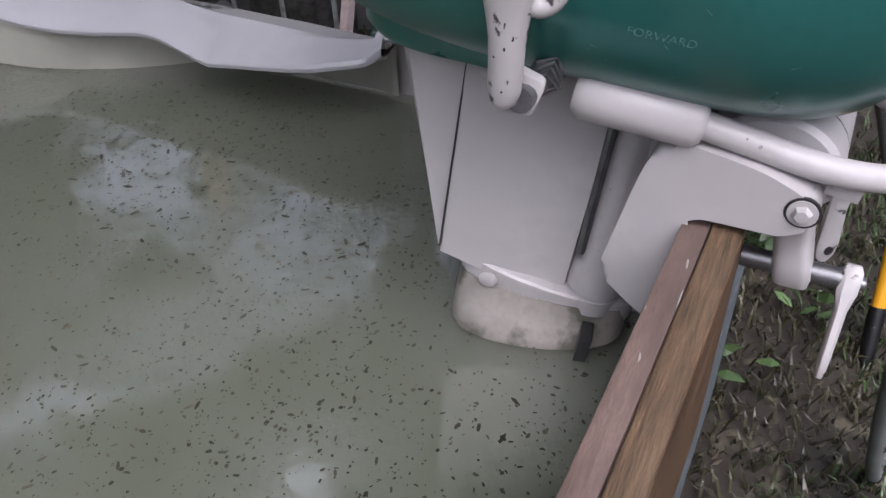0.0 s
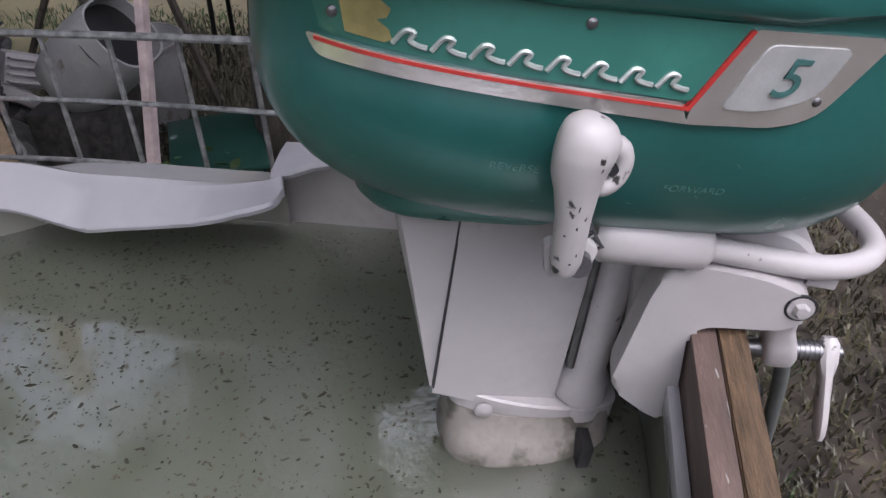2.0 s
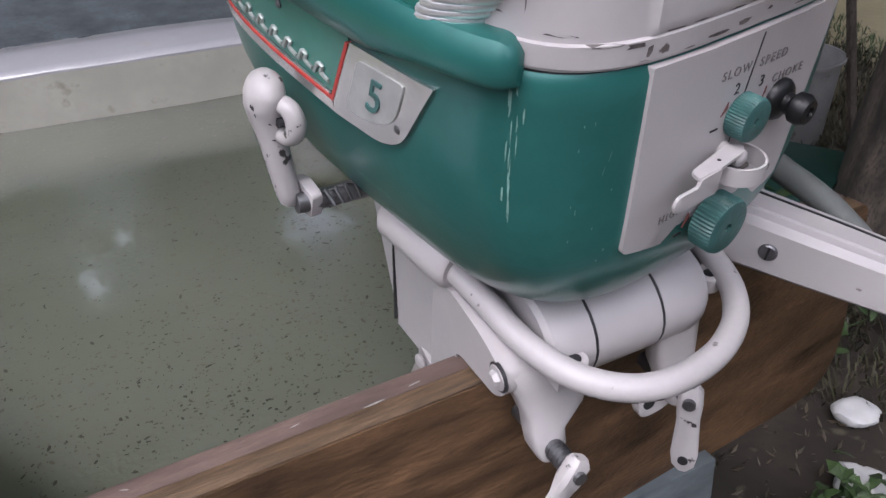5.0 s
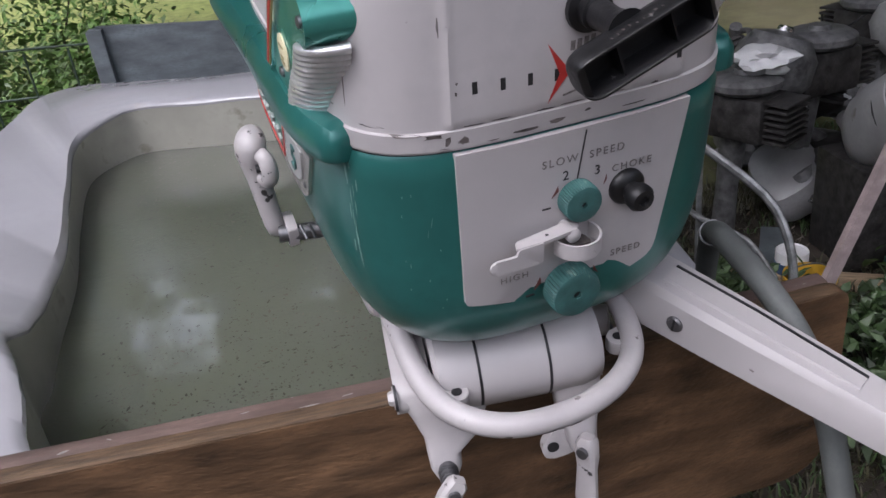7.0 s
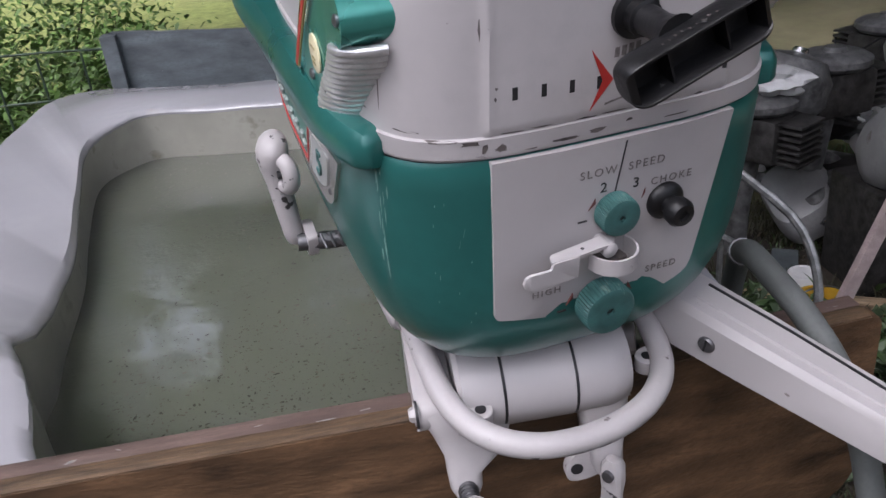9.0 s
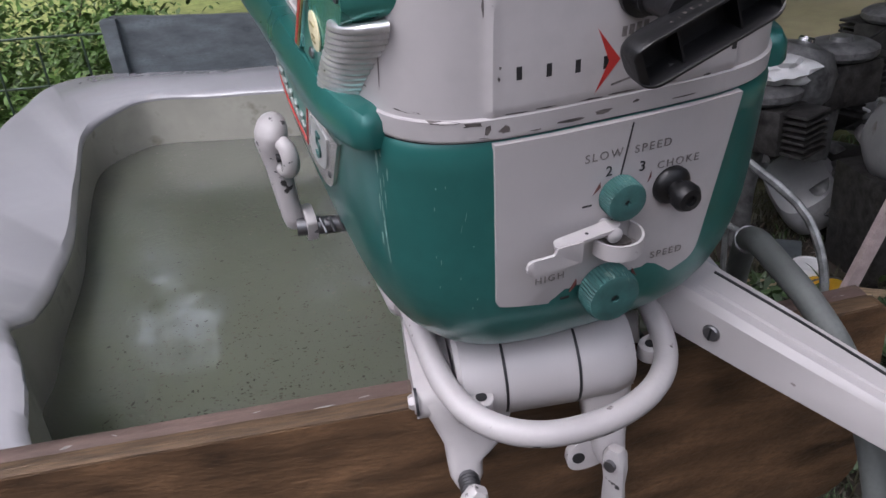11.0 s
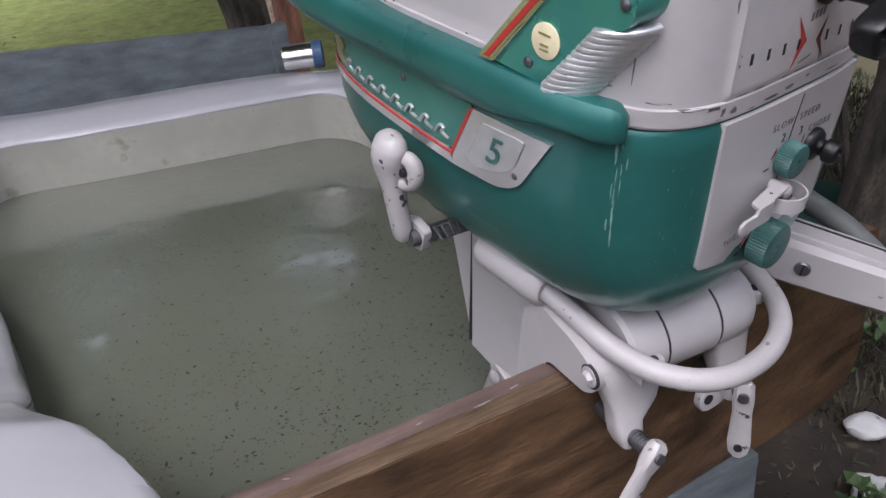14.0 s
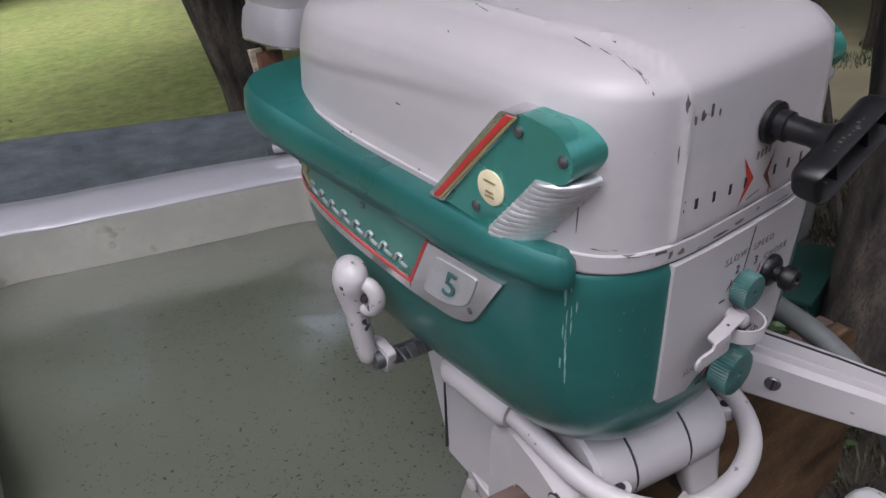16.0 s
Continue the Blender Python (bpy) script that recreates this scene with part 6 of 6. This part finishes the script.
def spring_clamp():
    t = empty("spring_clamp", Matrix.Translation((0.432, 1.04, 0.405)) @ Matrix.Scale(1.1, 4), "metal spring clamp with orange plastic handles", "clamp")
    for dy, ex in ((0.016, -0.055), (-0.016, 0.0)):
        pts = [Vector((0.0, 0.0, 0.165)), Vector((0.0, dy * 0.5, 0.13)), Vector((ex * 0.2, dy, 0.085)), Vector((ex * 0.8, dy * 1.6, 0.04)), Vector((ex, dy * 1.8, 0.002))]
        pp = spline(pts, 4)
        rings = []
        for i, p in enumerate(pp):
            w = 0.009
            rings.append([p + Vector((-w, -0.0025, 0)), p + Vector((w, -0.0025, 0)), p + Vector((w, 0.0025, 0)), p + Vector((-w, 0.0025, 0))])
        part("arm", loft(rings), CHROME, t)
        part("handle", tube([p for p in pp[-8:]], [0.010, 0.0115, 0.012, 0.012, 0.012, 0.012, 0.011, 0.006], 10), ORANGE, t, "orange plastic sleeve")
    part("jaw_tip", box((-0.010, -0.012, 0.15), (0.010, 0.012, 0.175), 0.004), TIMBER, t, "worn orange-brown jaw pad")
    part("pivot", tube([(-0.012, 0, 0.10), (0.012, 0, 0.10)], 0.006, 10), STEEL, t)


spring_clamp()


def stake(x, y, z1, w, material, label, lean=(0, 0)):
    t = empty("stake", Matrix.Translation((x, y, GROUND_Z)), label, "stake")
    h = z1 - GROUND_Z
    rings = [[(lean[0] * k + a * w, lean[1] * k + b * w * 0.6, k * h - 0.03) for a, b in ((-1, -1), (1, -1), (1, 1), (-1, 1))] for k in (0, 0.25, 0.5, 0.75, 1)]
    part("shaft", loft(rings), material, t, smooth=False)


stake(1.19, 1.29, 0.33, 0.02, PINKISH, "thin whitewashed wooden stake leaning in the ground", (0.31, 0.0))
stake(0.46, 1.02, 0.85, 0.022, TIMBER, "rough brown wooden stake by the fence", (0.03, 0.06))


for x0, y0, z1, lx, ly in ((2.3, 2.42, 0.75, 0.0, -0.75), (2.35, 1.82, 0.75, 0.0, 0.5), (2.4, 2.12, 0.8, 0.05, -0.35), (2.3, 1.50, 0.7, 0.1, 0.35)):
    stake(x0, y0, z1, 0.016, BARK, "thin dark stick leaning among the clutter", (lx, ly))


def pole():
    a, b = Vector((0.945, -0.262, GROUND_Z)), Vector((1.58, -0.18, 0.78))
    t = empty("tool_pole", Matrix.Translation(a), "yellow glass-fibre pole with a black end leaning upright", "pole")
    d = b - a
    part("shaft", tube([d * 0.09, d * 0.5, d], 0.0155, 14), YELLOW, t)
    part("sleeve", tube([Vector((0, 0, 0)), d * 0.085, d * 0.1], [0.018, 0.0185, 0.016], 14), BLACK, t)


pole()


def hose(points, r, label):
    t = empty("hose", Matrix.Translation(points[0]), label, "hose")
    o = Vector(points[0])
    path = [Vector(p) - o for p in spline(points, 8)]
    part("tube", tube(path, r, 14), GREY_HOSE, t)
    part("cuff", tube(path[-5:], r * 1.25, 14), BLACK, t, "black rubber cuff at the end of the hose")
    part("clip", tube(path[30:32], r * 1.12, 14), STEEL, t, "steel hose clip")


hose([(0.40, 0.62, GROUND_Z + 0.02), (0.415, 0.50, -0.1), (0.40, 0.34, 0.25), (0.33, 0.17, 0.50), (0.295, 0.085, 0.58), (0.298, 0.034, 0.576), (0.308, -0.01, 0.556), (0.32, -0.05, 0.52), (0.33, -0.082, 0.46), (0.335, -0.12, 0.36), (0.345, -0.157, 0.25), (0.38, -0.19, 0.13), (0.42, -0.216, 0.007), (0.5, -0.25, -0.22), (0.62, -0.30, GROUND_Z + 0.04), (0.9, -0.35, GROUND_Z + 0.02)], 0.0125, "grey rubber hose looped over the fence to the ground")


def ladder():
    t = empty("step_ladder", Matrix.Translation((2.45, -0.45, GROUND_Z)), "folded aluminium step ladder in the weeds", "ladder")
    o = Vector((1.75, -0.45, GROUND_Z))

    def rail(a, b, w=0.022):
        a, b = Vector(a) - o, Vector(b) - o
        d = (b - a).normalized()
        s = d.orthogonal().normalized()
        u = d.cross(s)
        return loft([[p + s * w * x + u * w * 0.6 * y for x, y in ((1, 1), (-1, 1), (-1, -1), (1, -1))] for p in (a, b)])

    for a, b in (((1.53, -0.14, -0.5), (2.25, -0.12, 0.36)), ((1.56, -0.95, -0.5), (2.27, -0.85, 0.36)), ((2.75, -0.16, -0.5), (2.26, -0.12, 0.36)), ((2.78, -0.95, -0.5), (2.28, -0.85, 0.36))):
        part("rail", rail(a, b), ALU, t, smooth=False)
    for k in range(4):
        s = 0.2 + 0.22 * k
        part("rung", rail((1.53 + 0.72 * s, -0.14, -0.5 + 0.86 * s), (1.56 + 0.71 * s, -0.93, -0.5 + 0.86 * s), 0.018), ALU, t, smooth=False)
    for k in range(2):
        s = 0.35 + 0.35 * k
        part("brace", rail((2.75 - 0.49 * s, -0.16, -0.5 + 0.86 * s), (2.78 - 0.5 * s, -0.93, -0.5 + 0.86 * s), 0.015), ALU, t, smooth=False)


ladder()


def wood_pile():
    rnd = random.Random(14)
    for k in range(46):
        x, y = 3.6 + rnd.uniform(-0.7, 0.9), -0.4 + rnd.uniform(-1.3, 1.3)
        l, w, h = rnd.uniform(0.35, 0.9), rnd.uniform(0.05, 0.11), rnd.uniform(0.03, 0.08)
        z = GROUND_Z + 0.06 + 0.45 * rnd.random() * max(0, 1 - abs(x - 3.7) / 1.0)
        m = Matrix.Translation((x, y, z)) @ Euler((rnd.uniform(-0.4, 0.4), rnd.uniform(-0.35, 0.35), rnd.uniform(0, 6.28))).to_matrix().to_4x4()
        bm = box((-l / 2, -w / 2, -h / 2), (l / 2, w / 2, h / 2), 0.006, None, 1)
        for v in bm.verts:
            v.co += Vector((0, noise.noise(v.co * 7 + Vector((k, 0, 0))), noise.noise(v.co * 7 + Vector((0, k, 0))))) * 0.012
        ob = part("plank", bm, PALE_WOOD if rnd.random() < 0.7 else TIMBER)
        ob.matrix_world = m
        tagged(ob, "pale split plank lying on the wood pile", "plank", "planks on the wood pile")


wood_pile()


def spare_motor(x, y, z, turn, hood_mat, label, hood_r=0.15, tilt=(0, 0), leg_mat=None):
    """An old motor head on a stand, with its flywheel, cylinder, tank and leg."""
    t = empty("spare_motor", Matrix.Translation((x, y, z)) @ Matrix.Rotation(radians(turn), 4, "Z") @ Matrix.Rotation(radians(tilt[0]), 4, "X") @ Matrix.Rotation(radians(tilt[1]), 4, "Y"), label, "outboard motor", "old motors")
    part("crankcase", box((-0.09, -0.12, -0.10), (0.09, 0.12, 0.06), 0.025), IRON, t)
    for k in range(7):
        part("fin", box((-0.07, -0.20, -0.09 + 0.022 * k), (0.07, -0.11, -0.08 + 0.022 * k), 0.003), IRON, t)
    part("flywheel", lathe([(0.02, 0.06), (0.11, 0.065), (0.125, 0.08), (0.125, 0.10), (0.10, 0.115), (0.04, 0.12), (0.035, 0.135), (0.001, 0.136)], 28), GREASY, t)
    tk = part("tank", lathe([(0.02, -0.10), (hood_r * 0.75, -0.095), (hood_r, -0.03), (hood_r * 0.98, 0.05), (hood_r * 0.7, 0.11), (0.03, 0.125), (0.001, 0.126)], 28), hood_mat, t)
    tk.matrix_local = Matrix.Translation((0.0, 0.19, 0.02)) @ Matrix.Rotation(radians(20), 4, "X")
    part("cap", lathe([(0.028, 0.115), (0.028, 0.135), (0.022, 0.142), (0.001, 0.143)], 18), CHROME, tk)
    part("carburettor", tube([(0.09, -0.02, -0.03), (0.14, -0.02, -0.03), (0.16, -0.02, 0.0)], [0.022, 0.022, 0.028], 14), ALU, t)
    part("cable", tube(spline([(0.1, 0.05, 0.06), (0.17, 0.02, 0.02), (0.15, -0.1, -0.06), (0.05, -0.2, 0.02)], 6), 0.005, 7), BLACK, t)
    part("leg", tube([(0, 0.03, -0.08), (0, 0.05, -0.30), (0, 0.06, GROUND_Z - z - 0.02 + 0.02)], [0.05, 0.04, 0.045], 16), leg_mat or GREASY, t)
    return t


def silver_hood():
    face = Vector((-0.1, -0.75, 0.6)).to_track_quat("Y", "Z").to_matrix().to_4x4()
    t = empty("motor_hood", Matrix.Translation((1.62, 1.57, 0.0)) @ face @ Matrix.Scale(1.02, 4), "dirty silver motor hood with a dark mouth", "motor hood")
    rings = []
    for k, (s, y) in enumerate(((0.2, -0.17), (0.5, -0.155), (0.72, -0.12), (0.82, -0.05), (0.84, 0.05), (0.80, 0.13), (0.74, 0.17), (0.70, 0.17), (0.73, 0.1), (0.70, -0.02))):
        rings.append([(0.155 * s * math.copysign(abs(math.cos(a)) ** 0.75, math.cos(a)), y, 0.155 * s * math.copysign(abs(math.sin(a)) ** 0.75, math.sin(a))) for a in np.linspace(0, 2 * math.pi, 32, endpoint=False)])
    part("shell", loft(rings), SILVER, t)
    part("mouth", lathe([(0.13, 0), (0.1, 0.002), (0.001, 0.003)], 24), BLACK, t).matrix_local = Matrix.Translation((0, 0.12, 0.0)) @ Matrix.Rotation(radians(-90), 4, "X")
    part("badge", box((-0.134, -0.06, -0.04), (-0.122, 0.05, 0.04), 0.004), CHROME, t)
    block = part("crate_block", box((1.5, 1.52, GROUND_Z), (1.76, 1.78, -0.13), 0.01), IRON)
    tagged(block, "dark wooden block under the silver hood", "block")


silver_hood()


def scrap(x, y, z, s, kind, material, label, turn):
    """A loose piece of an old motor."""
    t = empty("motor_part", Matrix.Translation((x, y, z)) @ Euler(turn).to_matrix().to_4x4(), label, "motor part", "loose motor parts")
    if kind == "flywheel":
        part("wheel", lathe([(s * 0.2, 0), (s * 0.9, 0.01), (s, 0.025), (s, 0.05), (s * 0.85, 0.058), (s * 0.4, 0.05), (s * 0.3, 0.07), (0.001, 0.071)], 24), material, t)
        part("nut", lathe([(s * 0.16, 0.068), (s * 0.16, 0.09), (0.001, 0.092)], 6), CHROME, t)
    elif kind == "block":
        part("casting", box((-s, -s * 0.7, 0), (s, s * 0.7, s * 1.1), s * 0.2), material, t)
        for k in range(4):
            part("fin", box((-s * 1.15, -s * 0.6, s * (0.15 + 0.24 * k)), (s * 1.15, s * 0.6, s * (0.21 + 0.24 * k)), 0.002), material, t)
        part("plug", tube([(0, -s * 0.5, s * 0.5), (0, -s * 1.25, s * 0.55)], [s * 0.14, s * 0.08], 10), PLASTIC_BAG, t)
    elif kind == "cowl":
        rings = [[(s * w * math.copysign(abs(math.cos(a)) ** 0.6, math.cos(a)), s * 1.3 * w * math.copysign(abs(math.sin(a)) ** 0.6, math.sin(a)), s * h) for a in np.linspace(0, 2 * math.pi, 28, endpoint=False)] for w, h in ((1.0, 0), (1.02, 0.3), (0.97, 0.8), (0.85, 1.05), (0.5, 1.15), (0.05, 1.17))]
        part("shell", loft(rings), material, t)
        part("band", loft([[(p[0] * 1.015, p[1] * 1.015, p[2] + s * 0.06 * k) for p in rings[0]] for k in (0, 1)], (False, False)), CHROME, t)
    else:
        part("pipe", tube(spline([(-s, 0, 0.02), (-s * 0.4, 0.02, s * 0.5), (s * 0.3, -0.02, s * 0.7), (s, 0, 0.03)], 6), s * 0.12, 12), material, t)
        part("flange", tube([(-s * 1.05, 0, 0.0), (-s * 0.98, 0, 0.05)], s * 0.25, 14), material, t)


rs = random.Random(88)
KINDS = ("flywheel", "block", "cowl", "pipe")
PIECES = {"flywheel": "dusty flywheel of an old motor on the heap", "block": "greasy cylinder block on the heap", "cowl": "scuffed motor cowl on the heap", "pipe": "bent metal pipe on the heap"}
for k in range(34):
    x, y = 1.45 + 0.9 * rs.random(), 1.85 + 1.0 * rs.random()
    kind = KINDS[k % 4]
    scrap(x, y, GROUND_Z + 0.02 + 0.42 * rs.random() * smoothstep(1.7, 2.3, y), rs.uniform(0.07, 0.13), kind, rs.choice((SILVER, GREASY, IRON, IRON, CREAM_WORN, GREASY)), PIECES[kind], (rs.uniform(-0.7, 0.7), rs.uniform(-0.7, 0.7), rs.uniform(0, 6.28)))
spare_motor(1.30, 1.92, 0.0, 30, GREASY, "dusty old grey motor without its hood", 0.15)
spare_motor(1.62, 2.02, 0.08, 100, GREASY, "greasy old motor standing among the clutter", 0.14)
spare_motor(2.15, 2.5, 0.05, 200, SILVER, "dusty grey motor farther back", 0.16)
scrap(0.33, 1.95, 0.655, 0.105, "cowl", CREAM_WORN, "old white motor cowl on a wooden prop", (0.12, 0.1, 0.3))
stake(0.27, 1.97, 0.66, 0.035, RED_WOOD, "red-brown wooden prop under the white motor")
stake(0.33, 2.03, 0.66, 0.02, PALE_WOOD, "pale slanting strut beside the prop", (-0.08, 0.03))


def bucket(x, y, z, r, h, material, label, category):
    t = empty("bucket", Matrix.Translation((x, y, z)), label, category)
    part("body", lathe([(r * 0.78, 0), (r * 0.8, 0.004), (r, h), (r * 1.06, h), (r * 1.06, h - 0.012), (r * 0.97, h - 0.004), (r * 0.76, 0.012), (0.001, 0.012)], 28), material, t)
    part("bail", tube([(r * math.cos(a), r * 0.25, h - 0.01 + 0.5 * r * math.sin(a)) for a in np.linspace(0, math.pi, 12)], 0.003, 6), STEEL, t)


bucket(1.26, 1.38, GROUND_Z + 0.0, 0.075, 0.13, YELLOW_PLASTIC, "yellow plastic bucket on the soil", "bucket")
bucket(1.18, 1.22, GROUND_Z + 0.0, 0.07, 0.10, BLACK, "black plastic pot with clutter", "pot")
bucket(2.2, 1.75, GROUND_Z + 0.0, 0.17, 0.34, SILVER, "beige bucket among the weeds", "bucket")


def crate():
    t = empty("crate", Matrix.Translation((1.72, 1.28, GROUND_Z)) @ Matrix.Rotation(radians(25), 4, "Z"), "dark green plastic crate with wet streaks", "crate")
    for a, b in (((-0.2, -0.14, 0.0), (0.2, -0.125, 0.16)), ((-0.2, 0.125, 0.0), (0.2, 0.14, 0.16)), ((-0.2, -0.125, 0.0), (-0.185, 0.125, 0.16)), ((0.185, -0.125, 0.0), (0.2, 0.125, 0.16))):
        part("side", box(a, b, 0.004), BIN_GREEN, t)
    part("lid", box((-0.215, -0.155, 0.162), (0.215, 0.155, 0.18), 0.007), BIN_GREEN, t)


crate()


def litter(x, y, s, seed, z=GROUND_Z, label="crumpled white plastic bag on the ground"):
    bm = bmesh.new()
    bmesh.ops.create_icosphere(bm, subdivisions=3, radius=s)
    for v in bm.verts:
        v.co *= 1 + 0.5 * noise.noise(v.co * 16 + Vector((seed, 0, 0))) + 0.25 * noise.noise(v.co * 40 + Vector((0, seed, 0)))
        v.co.z = v.co.z * 0.5 + s * 0.4
    ob = part("plastic_bag", bm, PLASTIC_BAG)
    ob.matrix_world = Matrix.Translation((x, y, z))
    tagged(ob, label, "bag" if z == GROUND_Z else "rag", "litter on the ground" if z == GROUND_Z else "")


litter(1.15, 0.49, 0.046, 3)
litter(0.98, 0.33, 0.05, 9)
litter(1.35, 1.90, 0.095, 14, 0.125, "crumpled white rag on the old motor")


def paint_can():
    t = empty("paint_can", Matrix.Translation((1.3, 1.55, GROUND_Z)), "white tin can with a blue and yellow band", "can")
    part("body", lathe([(0.05, 0), (0.052, 0.003), (0.052, 0.12), (0.05, 0.123), (0.046, 0.118), (0.001, 0.116)], 24), PLASTIC_BAG, t)
    part("band", lathe([(0.0525, 0.05), (0.0535, 0.052), (0.0535, 0.085), (0.0525, 0.087)], 24), BLUE, t)
    part("base_band", lathe([(0.0525, 0.008), (0.0535, 0.01), (0.0535, 0.035), (0.0525, 0.037)], 24), YELLOW_PLASTIC, t)


paint_can()


def beam(a, b, w, h, material, label):
    a, b = Vector(a), Vector(b)
    l = (b - a).length
    ang = math.atan2(b.y - a.y, b.x - a.x)
    ob = part("beam", box((0, -w / 2, 0), (l, w / 2, h), 0.004), material)
    ob.matrix_world = Matrix.Translation(a) @ Matrix.Rotation(ang, 4, "Z")
    tagged(ob, label, "beam")


beam((1.12, 1.62, GROUND_Z - 0.01), (2.3, 1.0, 0), 0.05, 0.06, TIMBER, "weathered wooden beam lying on the ground")
beam((0.95, 1.05, GROUND_Z - 0.01), (1.35, 1.75, 0), 0.09, 0.04, GREY_WOOD, "grey board lying on the ground")


def table():
    t = empty("garden_table", Matrix.Translation((2.87, 1.55, GROUND_Z)), "small white garden table with thin black metal legs", "table")
    part("tabletop", box((-0.13, -0.16, 0.33), (0.13, 0.16, 0.35), 0.01), PLASTIC_BAG, t)
    for x in (-0.1, 0.1):
        for y in (-0.13, 0.13):
            part("leg", tube([(x, y, 0.33), (x * 1.05, y * 1.05, 0.0)], 0.012, 8), BLACK, t)


table()


def chrome_can():
    t = empty("chrome_can", Matrix.Translation((0.175, 1.545, 0.437)), "shiny chrome can with a blue band on the rim", "can")
    m = Matrix.Translation((0, 0, 0.034)) @ Matrix.Rotation(radians(90), 4, "Y") @ Matrix.Rotation(radians(20), 4, "X")
    part("body", lathe([(0.02, -0.05), (0.031, -0.048), (0.033, 0.0), (0.033, 0.03), (0.001, 0.031)], 24), CHROME, t).matrix_local = m
    part("band", lathe([(0.034, 0.028), (0.036, 0.03), (0.036, 0.052), (0.03, 0.055), (0.001, 0.055)], 24), BLUE, t).matrix_local = m


chrome_can()
